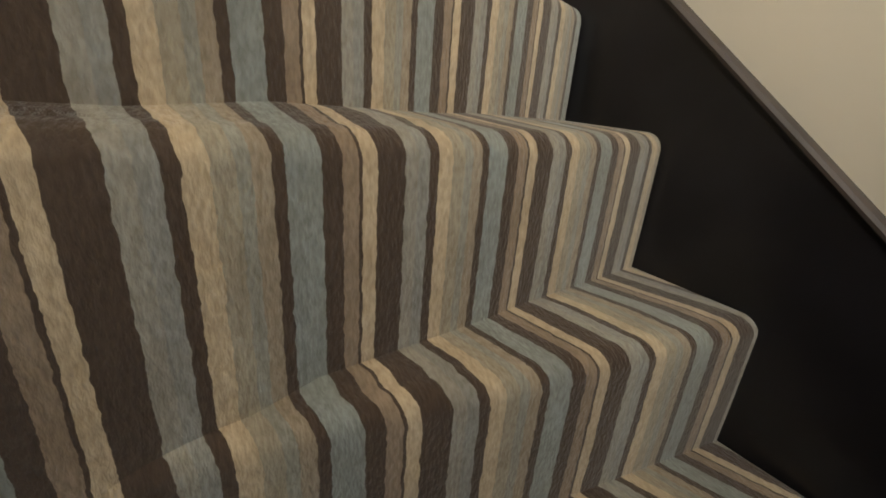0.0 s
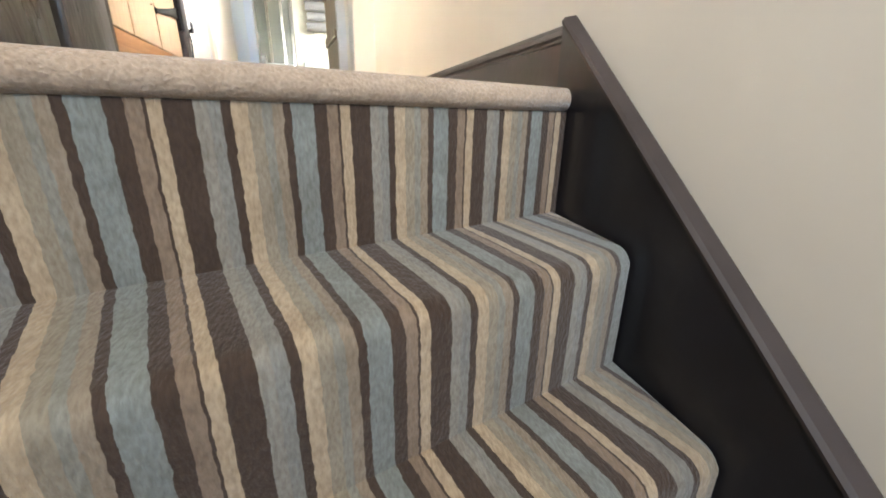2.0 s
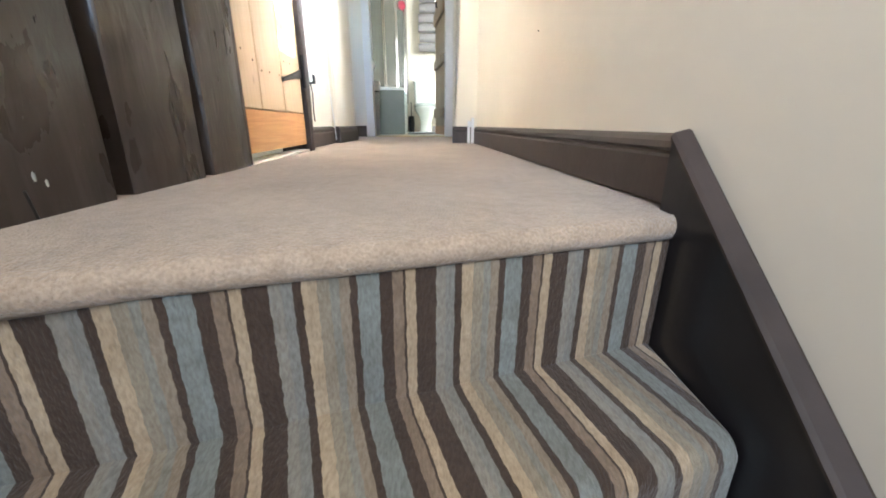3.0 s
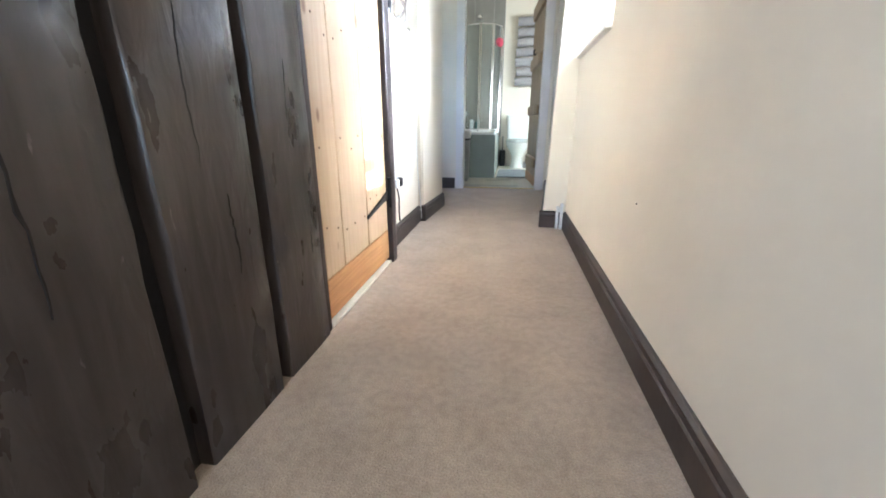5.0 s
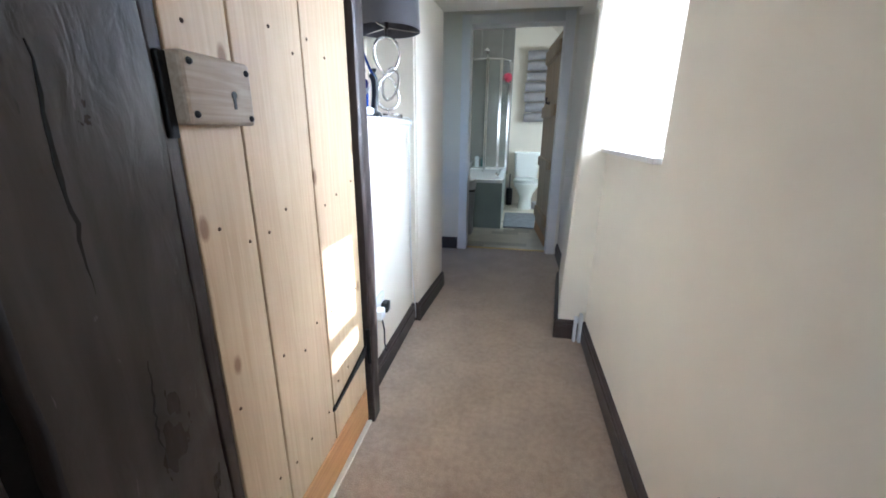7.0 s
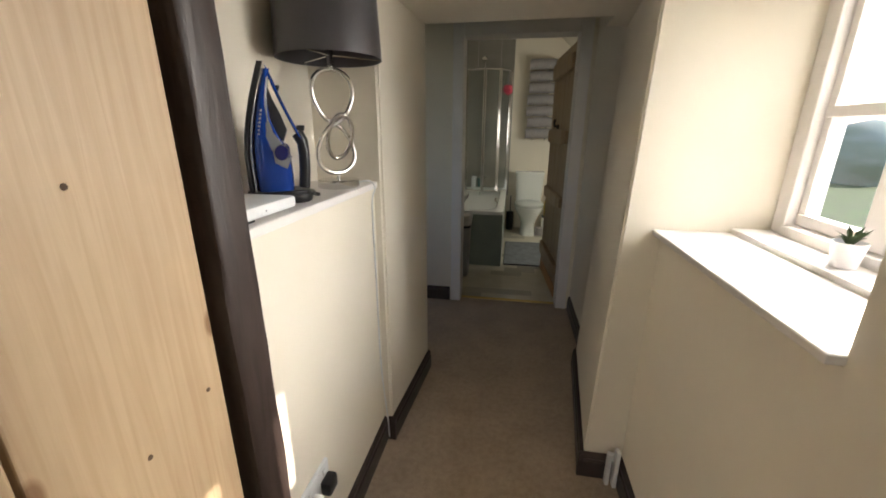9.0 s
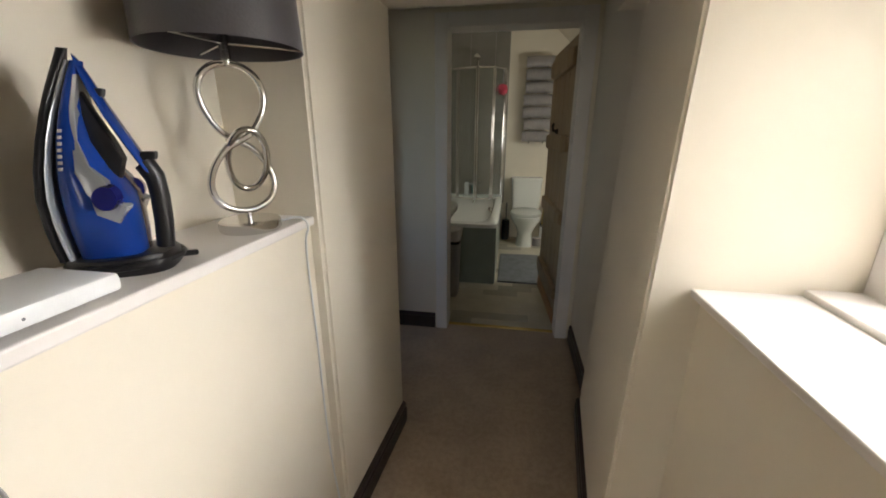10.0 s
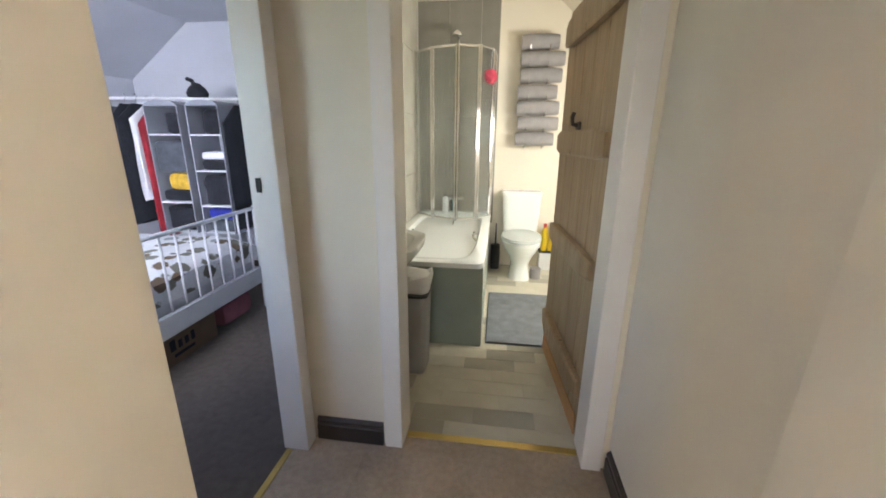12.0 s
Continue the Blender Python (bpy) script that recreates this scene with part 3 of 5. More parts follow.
# ---- window and openings ----
def casement():
    w = thing("window_1", "white painted wooden sash window in a deep recess", "window", (0.85, 1.9, SILL))
    w["kind"] = "structure"
    y0, y1, z0, z1 = WIN_Y0, WIN_Y1, SILL + 0.005, HEAD
    bm = bmesh.new()
    box(bm, 0.81, 0.90, y1 - 0.055, y1 - 0.001, z0, z1, 0.004)
    box(bm, 0.81, 0.90, y0 + 0.001, y0 + 0.125, z0, z1, 0.004)
    box(bm, 0.812, 0.898, y0 + 0.126, y1 - 0.056, z1 - 0.06, z1 - 0.001, 0.004)
    box(bm, 0.80, 0.90, y0 + 0.126, y1 - 0.056, z0, z0 + 0.04, 0.004)
    part("window_frame", bm, WHITE, w)
    mid = 1.93
    for name, a, b in (("sash", y0 + 0.128, mid - 0.03), ("sash", mid + 0.03, y1 - 0.058)):
        bm = bmesh.new()
        for zz in ((z0 + 0.042, z0 + 0.075), (1.385, 1.415), (z1 - 0.09, z1 - 0.062)):
            box(bm, 0.835, 0.872, a, b, *zz, 0.003)
        box(bm, 0.837, 0.870, a, a + 0.025, z0 + 0.076, z1 - 0.091, 0.003)
        box(bm, 0.837, 0.870, b - 0.025, b, z0 + 0.076, z1 - 0.091, 0.003)
        s = part(name, bm, WHITE, w)
        for zz in ((z0 + 0.07, 1.39), (1.41, z1 - 0.085)):
            g = part("pane", boxed(0.851, 0.855, a + 0.02, b - 0.02, *zz), GLASS, s)
            g.visible_shadow = False
    part("mullion", boxed(0.825, 0.885, mid - 0.028, mid + 0.028, z0 + 0.041, z1 - 0.061, 0.003), WHITE, w)
    part("window_sill", boxed(RW - 0.028, 0.70, y0 - 0.002, y1 - 0.001, SILL - 0.018, SILL + 0.001, 0.004), WHITE, w, "white gloss painted sill board")
    part("step_board", boxed(0.70, 0.82, y0 + 0.001, y1 - 0.002, SILL - 0.018, SILL + 0.016, 0.003), WHITE, w)
    return w


casement()
pot = thing("plant_pot", "small clear pot with a green sprig on the sill", "pot", (0.75, 1.90, SILL + 0.016))
bm = bmesh.new()
turned(bm, 0.755, 1.90, [(0.024, SILL + 0.017), (0.028, SILL + 0.05), (0.032, SILL + 0.075), (0.029, SILL + 0.075), (0.024, SILL + 0.03)], 16)
part("pot", bm, PLASTICW, pot, smooth=True)
bm = bmesh.new()
for k in range(14):
    a = k * 2.4
    tip = Vector((0.755 + 0.03 * math.cos(a), 1.90 + 0.03 * math.sin(a), SILL + 0.085 + 0.012 * (k % 3)))
    root = Vector((0.755, 1.90, SILL + 0.06))
    side = Vector((-math.sin(a), math.cos(a), 0)) * 0.006
    mid = (tip + root) / 2 + Vector((0, 0, 0.01))
    bm.faces.new([bm.verts.new(p) for p in (root, mid + side, tip, mid - side)])
part("leaves", bm, GREEN, pot)


def frame_round(name, label, x0, x1, y0, y1, head, wide, axis):
    """A painted door lining with architraves; axis x: the opening runs along x."""
    f = thing(name, label, "door frame", (x0, y0, 0))
    f["kind"] = "structure"
    if axis == "x":
        part("jamb", boxed(x0 - wide, x0, y0, y1, 0.0, head + wide, 0.004), WHITE, f)
        part("jamb", boxed(x1, x1 + wide, y0, y1, 0.0, head + wide, 0.004), WHITE, f)
        part("head", boxed(x0 + 0.001, x1 - 0.001, y0 + 0.001, y1, head, head + wide, 0.004), WHITE, f)
    else:
        part("jamb", boxed(x0, x1, y0 - wide, y0, 0.0, head + wide, 0.004), WHITE, f)
        part("jamb", boxed(x0, x1, y1, y1 + wide, 0.0, head + wide, 0.004), WHITE, f)
        part("head", boxed(x0 + 0.001, x1, y0 + 0.001, y1 - 0.001, head, head + wide, 0.004), WHITE, f)
    return f


frame_round("door_frame", "white painted frame of the bathroom door", -0.362, 0.398, FAR - 0.02, FAR + 0.14, 1.962, 0.078, "x")
bf = frame_round("door_frame", "white painted frame of the bedroom door", -0.878, -0.765, 2.985, 3.755, 1.95, 0.075, "y")
part("strike_plate", boxed(-0.850, -0.832, 3.750, 3.7545, 1.13, 1.18), IRONBLACK, bf, "small dark strike plate")
solo("threshold_strip", boxed(-0.36, 0.396, FAR + 0.05, FAR + 0.085, 0.0, 0.006, 0.002), BRASS, "brass threshold strip at the bathroom door", "threshold", kind="structure")
solo("threshold_strip", boxed(-0.862, -0.835, 2.99, 3.75, 0.0, 0.006, 0.002), BRASS, "brass threshold strip at the bedroom door", "threshold", kind="structure")


# ---- dark plank partition ----
partition = thing("plank_partition", "dark stained partition of wide rough boards with deep gaps", "partition", (-0.45, 0.0, 0.0))
partition["kind"] = "structure"


def rough_board(y0, y1, z0, z1, x, thick, seed, parent, material=HEWN):
    """A hand-hewn board: wavering edges, a slightly hollow face."""
    bm = bmesh.new()
    rings = []
    n = 34
    for i in range(n + 1):
        z = z0 + (z1 - z0) * i / n
        w0 = 0.010 * noise.noise(Vector((seed, z * 2.1, 0.3))) + 0.004 * noise.noise(Vector((seed, z * 11, 4.3)))
        w1 = 0.010 * noise.noise(Vector((seed, z * 2.3, 7.3))) + 0.004 * noise.noise(Vector((seed, z * 12, 9.3)))
        f = 0.004 * noise.noise(Vector((seed, z * 3, 2.0)))
        a, b = y0 + w0, y1 + w1
        rings.append([(x - thick, a, z), (x - 0.005, a, z), (x - 0.001 + f, a + 0.004, z), (x + f * 0.6, (a * 2 + b) / 3, z), (x - f * 0.6, (a + 2 * b) / 3, z), (x - 0.001 - f, b - 0.004, z), (x - 0.005, b, z), (x - thick, b, z)])
    loft(bm, rings)
    return part("board", bm, material, parent, smooth=True)


TOPZ = CZ + 0.0
for seed, (a, b) in enumerate([(0.489, 0.716), (0.200, 0.446), (-0.285, 0.150), (-0.62, -0.33), (-1.0, -0.67)]):
    rough_board(a, b, -0.02 if a > -0.1 else -0.9, TOPZ, -0.430, 0.04, seed * 5.7 + 1.1, partition)
# sheet behind the boards, coloured so the gaps look deep in shade
rough_board(-0.30, 0.735, -0.02, TOPZ, -0.466, 0.008, 40.3, partition, GAPSHADE)

for yy, zz, w, h in ((0.015, 0.056, 0.004, 0.008), (0.031, 0.045, 0.003, 0.006), (-0.07, 0.072, 0.0025, 0.004), (-0.05, 0.03, 0.002, 0.003)):
    bm = bmesh.new()
    bmesh.ops.create_uvsphere(bm, u_segments=9, v_segments=6, radius=1.0)
    for v in bm.verts:
        v.co = Vector((-0.4305 + v.co.x * 0.002, yy + v.co.y * w * (1 + 0.3 * noise.noise(v.co * 2)), zz + v.co.z * h * (1 + 0.3 * noise.noise(v.co * 3))))
    part("paint_fleck", bm, LIDGREY, partition, "dried white paint fleck", True)
bm = bmesh.new()
tube(bm, [(-0.431, -0.004, 0.04), (-0.431, -0.001, 0.025), (-0.431, 0.005, -0.01)], 0.003, 6)
part("split", bm, BLACK, partition, "black split in the board's foot", True)

random.seed(19)
for yy, z0, z1, w in ((0.575, 0.92, 1.20, 0.0045), (0.61, 0.62, 0.80, 0.003), (0.545, 1.24, 1.62, 0.005), (0.30, 0.58, 0.86, 0.0035), (0.36, 0.35, 0.52, 0.003), (0.26, 1.00, 1.42, 0.0045), (0.02, 0.42, 0.78, 0.004), (-0.12, 0.22, 0.50, 0.0035), (0.66, 0.30, 0.38, 0.003)):
    bm = bmesh.new()
    n = 16
    pts = []
    for k in range(n + 1):
        z = z0 + (z1 - z0) * k / n
        pts.append((-0.4305, yy + 0.010 * noise.noise(Vector((yy * 40, z * 9, 0.0))) + 0.003 * random.uniform(-1, 1), z))
    rings = []
    for k, (x, y, z) in enumerate(pts):
        h = 0.65 * w * (0.15 + math.sin(math.pi * k / n)) * (0.6 + 0.8 * random.random())
        rings.append([(x - 0.006, y - h, z), (x + 0.0012, y - h * 0.7, z), (x + 0.0012, y + h * 0.7, z), (x - 0.006, y + h, z)])
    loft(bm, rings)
    part("split", bm, GAPSHADE, partition, "dark ragged split along the grain")

# ---- pine plank door ----
door = thing("plank_door", "bare pine plank door, closed, with a sunlit edge", "door", (-0.46, 1.08, 0.04))
DX = -0.440
SEAMS = [0.752, 0.897, 1.142, 1.402]
for a, b in zip(SEAMS, SEAMS[1:]):
    part("plank", boxed(DX - 0.03, DX, a + 0.0025, b - 0.0025, 0.172, 1.985, 0.003), PINE, door)
part("bottom_board", boxed(DX - 0.03, DX + 0.001, 0.753, 1.400, 0.034, 0.169, 0.002), ORANGE, door, "newer orange pine board along the foot")
part("backing", boxed(DX - 0.045, DX - 0.031, 0.752, 1.402, 0.04, 1.985), OLDPINE, door)
lock = part("lock_block", boxed(DX + 0.0005, DX + 0.034, 0.742, 0.892, 1.120, 1.222, 0.006), LOCKWOOD, door, "worn wooden lock case with a keyhole")
bm = bmesh.new()
box(bm, DX + 0.033, DX + 0.0352, 0.840, 0.846, 1.146, 1.166)
r = bmesh.ops.create_cone(bm, segments=12, radius1=0.006, radius2=0.006, depth=0.0024, cap_ends=True, matrix=pose(DX + 0.0342, 0.843, 1.168, 0, 90, 0))
part("keyhole", bm, BLACK, lock)
for yy, zz in ((0.757, 1.135), (0.757, 1.208), (0.880, 1.132), (0.880, 1.206)):
    bm = bmesh.new()
    bmesh.ops.create_uvsphere(bm, u_segments=8, v_segments=5, radius=0.0055, matrix=Matrix.Translation((DX + 0.034, yy, zz)))
    part("nail", bm, IRONBLACK, lock)
random.seed(7)
for zz in (0.33, 0.60, 0.93, 1.30, 1.62):
    for yy in (0.79, 0.86, 0.93, 1.02, 1.10, 1.18, 1.26, 1.36):
        if random.random() < 0.72:
            bm = bmesh.new()
            bmesh.ops.create_uvsphere(bm, u_segments=7, v_segments=4, radius=0.0042, matrix=Matrix.Translation((DX - 0.001, yy + random.uniform(-0.015, 0.015), zz + random.uniform(-0.035, 0.035))))
            part("nail", bm, RUST, door)
for hz in (0.31, 1.72):
    bm = bmesh.new()
    pts = [(DX + 0.0045, 1.400, hz + 0.030), (DX + 0.0045, 1.300, hz + 0.012), (DX + 0.0045, 1.150, hz - 0.016)]
    rings = []
    for p, w in zip(pts, (0.020, 0.012, 0.007)):
        rings.append([(p[0] - 0.003, p[1], p[2] - w), (p[0] + 0.002, p[1], p[2] - w), (p[0] + 0.002, p[1], p[2] + w), (p[0] - 0.003, p[1], p[2] + w)])
    loft(bm, rings)
    bmesh.ops.create_cone(bm, cap_ends=True, segments=10, radius1=0.012, radius2=0.006, depth=0.006, matrix=pose(DX + 0.004, 1.142, hz - 0.017, 0, 90, 0))
    st = part("strap_hinge", bm, IRONBLACK, door, "black wrought iron strap hinge")
    bm = bmesh.new()
    tube(bm, [(DX + 0.012, 1.412, hz - 0.03), (DX + 0.012, 1.412, hz + 0.11)], 0.009, 10)
    part("hinge_pin", bm, IRONBLACK, st, smooth=True)
bm = bmesh.new()
box(bm, DX - 0.004, DX + 0.012, 0.728, 0.744, 1.10, 1.22, 0.003)
solo("latch_keep", bm, IRONBLACK, "dark iron latch keep on the partition edge", "latch")
# posts either side of the door
post = thing("door_post", "dark rough oak post beside the plank door", "post", (-0.46, 1.46, 0))
post["kind"] = "structure"
rough_board(1.424, 1.503, -0.02, TOPZ, -0.424, 0.14, 61.7, post, POSTWOOD)
solo("door_lining", boxed(-0.52, -0.437, 0.722, 0.748, 0.0, 1.99, 0.003), POSTWOOD, "thin dark lining strip of the plank door", "door lining", kind="structure")
# cream strip added for the blueish light in the gap below the door
solo("door_gap_light", boxed(-0.50, -0.434, 0.750, 1.422, 0.0, 0.010, 0.003), CREAM, "pale strip for the light in the gap under the plank door", "threshold", kind="structure")

# ---- ledge and what stands on it ----
solo("ledge_board", boxed(-0.721, -0.484, 1.507, 2.309, 1.142, 1.166, 0.004), WHITE, "white painted ledge board over the half wall", "ledge", kind="structure")
LZ = 1.166


def lamp(cx, cy):
    t = thing("table_lamp", "table lamp with looped chrome stem and dark grey drum shade", "lamp", (cx, cy, LZ))
    bm = bmesh.new()
    turned(bm, cx, cy, [(0.0001, LZ), (0.066, LZ), (0.068, LZ + 0.004), (0.068, LZ + 0.022), (0.064, LZ + 0.026), (0.0001, LZ + 0.027)], 40)
    part("base", bm, CHROME, t, "round polished chrome base", True)
    bm = bmesh.new()
    tube(bm, [(cx, cy, LZ + 0.026), (cx, cy, LZ + 0.048)], 0.006, 10)
    part("stem", bm, CHROME, t, smooth=True)
    # one large figure of eight and a smaller ring hung through it
    ux, uy = 0.66, 0.75
    pts = []
    for k in range(72):
        a = 2 * math.pi * k / 72
        lobe = 0.072 if math.cos(a) < 0 else 0.064
        s = 1.65 * math.sin(a) * math.copysign(abs(math.cos(a)) ** 0.62, math.cos(a)) * lobe
        z = LZ + 0.204 + 0.158 * math.cos(a)
        w = 0.016 * math.sin(a)
        pts.append((cx + ux * s + uy * w, cy + uy * s - ux * w, z))
    bm = bmesh.new()
    tube(bm, pts, 0.0075, 10, True)
    part("loop", bm, CHROME, t, "brushed chrome figure-of-eight loop", True)
    pts = []
    for k in range(40):
        a = 2 * math.pi * k / 40
        s, z = 0.042 * math.sin(a), LZ + 0.160 + 0.068 * math.cos(a)
        pts.append((cx + 0.030 * uy * math.cos(a) + ux * s + 0.01, cy - 0.030 * ux * math.cos(a) + uy * s + 0.01, z))
    bm = bmesh.new()
    tube(bm, pts, 0.0075, 10, True)
    part("ring", bm, CHROME, t, smooth=True)
    sz = LZ + 0.388
    bm = bmesh.new()
    tube(bm, [(cx, cy, LZ + 0.358), (cx, cy, sz + 0.05)], 0.010, 12)
    part("holder", bm, CHROME, t, smooth=True)
    bm = bmesh.new()
    R = 0.158
    rings = []
    for r, z in ((R, sz), (R - 0.012, sz + 0.24), (R - 0.015, sz + 0.24), (R - 0.003, sz + 0.001)):
        rings.append([(cx + r * math.cos(2 * math.pi * k / 56), cy + r * math.sin(2 * math.pi * k / 56), z) for k in range(56)])
    rings.append(rings[0])
    loft(bm, rings, caps=False)
    sh = part("shade", bm, SHADE, t, "dark grey satin drum shade", True)
    bm = bmesh.new()
    for k in range(3):
        a = 2 * math.pi * k / 3 + 0.5
        tube(bm, [(cx, cy, sz + 0.012), (cx + (R - 0.004) * math.cos(a), cy + (R - 0.004) * math.sin(a), sz + 0.006)], 0.0022, 6)
    part("spider", bm, CHROME, sh)
    return t


lamp(-0.562, 2.150)


def steam_iron(cx, cy):
    """An iron that stands on its heel: soleplate to one side, open handle to the other."""
    t = thing("steam_iron", "blue steam iron standing upright on its heel", "iron", (cx, cy, LZ))
    m = pose(cx, cy, LZ + 0.030, 0, 0, 120)

    def at(bm):
        # slimmer than its outline, the nose leaning over towards the grip
        for v in bm.verts:
            v.co.y = -0.085 + (v.co.y + 0.085) * 0.86 - 0.050 * max(0, (v.co.z - 0.09) / 0.22) ** 1.5
        bmesh.ops.transform(bm, matrix=m, verts=bm.verts)
        return bm

    def slab(profile):
        """Rings up the iron: (height, half width, front, back)."""
        rings = []
        for z, w, f, b in profile:
            ring = []
            for k in range(24):
                a = 2 * math.pi * k / 24
                ring.append((w * math.copysign(abs(math.cos(a)) ** 0.6, math.cos(a)), (f + b) / 2 + (f - b) / 2 * math.copysign(abs(math.sin(a)) ** 0.6, math.sin(a)), z))
            rings.append(ring)
        return at(loft(bmesh.new(), rings))

    def pillow(outline, half):
        """A side outline (y, z) given thickness, with softened rims."""
        my, mz = sum(p[0] for p in outline) / len(outline), sum(p[1] for p in outline) / len(outline)
        rings = []
        for u, k in ((-1.0, 0.80), (-0.8, 0.95), (0.0, 1.0), (0.8, 0.95), (1.0, 0.80)):
            rings.append([(half * u, my + (y - my) * k, mz + (z - mz) * k) for y, z in outline])
        return at(loft(bmesh.new(), rings))

    H = 0.312
    ship = lambda z: 0.060 * (1 - max(0, (z - 0.08) / (H - 0.08)) ** 1.8) * (1 - 0.25 * max(0, (0.08 - z) / 0.08) ** 2) + 0.002
    zs = [0, 0.03, 0.06, 0.10, 0.14, 0.18, 0.22, 0.25, 0.275, 0.295, H]
    back = [-0.046, -0.047, -0.047, -0.044, -0.012, 0.014, 0.028, 0.034, 0.038, 0.040]
    part("soleplate", slab([(z, ship(z), 0.078, 0.062) for z in zs]), BLACK, t, "black soleplate", True)
    part("skirt", slab([(z, max(0.001, ship(z) * 0.97), 0.0615, 0.056) for z in zs[:-1]]), SILVER, t, "silver trim line", True)
    part("tank", slab([(z, max(0.001, ship(z) * 0.93), 0.0555, b) for z, b in zip(zs[:-1], back)]), BLUE, t, "glossy blue water tank", True)
    # the arch of the handle runs from the nose down to the grip
    bm = bmesh.new()
    rings = []
    for y, z, w, h in ((0.050, 0.300, 0.006, 0.008), (0.036, 0.280, 0.014, 0.017), (0.014, 0.248, 0.020, 0.021), (-0.016, 0.208, 0.023, 0.023), (-0.046, 0.168, 0.023, 0.022), (-0.068, 0.136, 0.020, 0.018)):
        rings.append([(w * math.cos(2 * math.pi * k / 16), y + h * math.sin(2 * math.pi * k / 16) * 0.75, z + h * math.sin(2 * math.pi * k / 16) * 0.65) for k in range(16)])
    part("top_shell", at(loft(bm, rings)), BLUE, t, "glossy blue upper shell of the handle", True)
    part("inner_shell", pillow([(0.040, 0.262), (0.018, 0.228), (-0.014, 0.186), (-0.034, 0.152), (-0.026, 0.120), (0.004, 0.120), (0.020, 0.160), (0.030, 0.210)], 0.012), BLACK, t, "black inside of the handle opening", True)
    bm = bmesh.new()
    tube(bm, [(0, -0.062, 0.146), (0, -0.079, 0.122), (0, -0.084, 0.090), (0, -0.082, 0.050), (0, -0.076, 0.004)], 0.0165, 12)
    part("handle", at(bm), BLACK, t, "black rubber grip", True)
    for side in (1, -1):
        # silver panel that sweeps down from the nose and hooks under the dial
        mid = [(0.041, 0.275, 0.003), (0.036, 0.230, 0.005), (0.028, 0.180, 0.008), (0.014, 0.140, 0.014), (-0.004, 0.112, 0.021), (-0.018, 0.084, 0.019), (-0.032, 0.070, 0.012), (-0.043, 0.086, 0.006)]
        rings = []
        for k, (y, z, w) in enumerate(mid):
            ay, az = mid[min(k + 1, 7)][0] - mid[max(k - 1, 0)][0], mid[min(k + 1, 7)][1] - mid[max(k - 1, 0)][1]
            n = math.hypot(ay, az)
            py, pz = -az / n * w, ay / n * w
            out = ship(z) * 0.93 * (0.90 if 0.14 < z else 0.97)
            rings.append([(side * (out - 0.030), y + py, z + pz), (side * (out + 0.0005), y + py, z + pz), (side * (out + 0.003), y, z), (side * (out + 0.0005), y - py, z - pz), (side * (out - 0.030), y - py, z - pz)])
        part("side_panel", at(loft(bmesh.new(), rings)), SILVER, t, "silver sweeping side panel", True)
        bm = bmesh.new()
        bmesh.ops.create_cone(bm, cap_ends=True, segments=28, radius1=0.021, radius2=0.018, depth=0.018, matrix=pose(side * 0.056, -0.022, 0.098, 0, 90 * side, 0))
        part("dial", at(bm), NAVY, t, "round dark blue dial", True)
        for k in range(7):
            part("print_mark", at(boxed(side * 0.0515 - 0.002, side * 0.0515 + 0.001, 0.036, 0.041, 0.140 + 0.009 * k, 0.1445 + 0.009 * k)), BINGREY, t)
    part("button", at(boxed(-0.008, 0.008, 0.004, 0.020, 0.246, 0.258, 0.002)), BLACK, t)
    part("button", at(boxed(-0.011, 0.011, -0.082, -0.058, 0.150, 0.164, 0.003)), BLACK, t)
    bm = bmesh.new()
    loft(bm, [[(x * 0.062, -0.008 + y * 0.090, z) for x, y, _ in oval_unit] for z, oval_unit in ((-0.0295, ring_unit(0.94)), (-0.024, ring_unit(1.0)), (-0.008, ring_unit(1.0)), (0.0005, ring_unit(0.90)))])
    part("heel", at(bm), BLACK, t, "black heel rest", True)
    bm = bmesh.new()
    tube(bm, [(0.064 * math.cos(a * 0.35), -0.010 + 0.094 * math.sin(a * 0.35), -0.019 + 0.0006 * a) for a in range(1, 30)] + [(0.03, -0.118, -0.022)], 0.0055, 8)
    part("flex", at(bm), BLACK, t, "black cable wound round the heel", True)
    return t


def ring_unit(k, n=28):
    """A rounded square of unit size."""
    return [(k * math.copysign(abs(math.cos(2 * math.pi * i / n)) ** 0.6, math.cos(2 * math.pi * i / n)), k * math.copysign(abs(math.sin(2 * math.pi * i / n)) ** 0.6, math.sin(2 * math.pi * i / n)), 0) for i in range(n)]


steam_iron(-0.612, 1.862)

router = thing("router_box", "flat white broadband box lying on the ledge", "box", (-0.57, 1.66, LZ))
bm = boxed(-0.635, -0.498, 1.545, 1.775, LZ + 0.006, LZ + 0.034, 0.008)
part("case", bm, PLASTICW, router, smooth=True)
part("foot", boxed(-0.62, -0.51, 1.56, 1.63, LZ, LZ + 0.0055), BLACK, router)
bm = bmesh.new()
bmesh.ops.create_uvsphere(bm, u_segments=8, v_segments=5, radius=0.0022, matrix=Matrix.Translation((-0.4985, 1.655, LZ + 0.019)))
part("light", bm, SILVER, router)
bm = boxed(-0.665, -0.640, 1.56, 1.60, LZ, LZ + 0.055, 0.008)
solo("white_plug", bm, PLASTICW, "small white plug on the ledge", "plug", True)


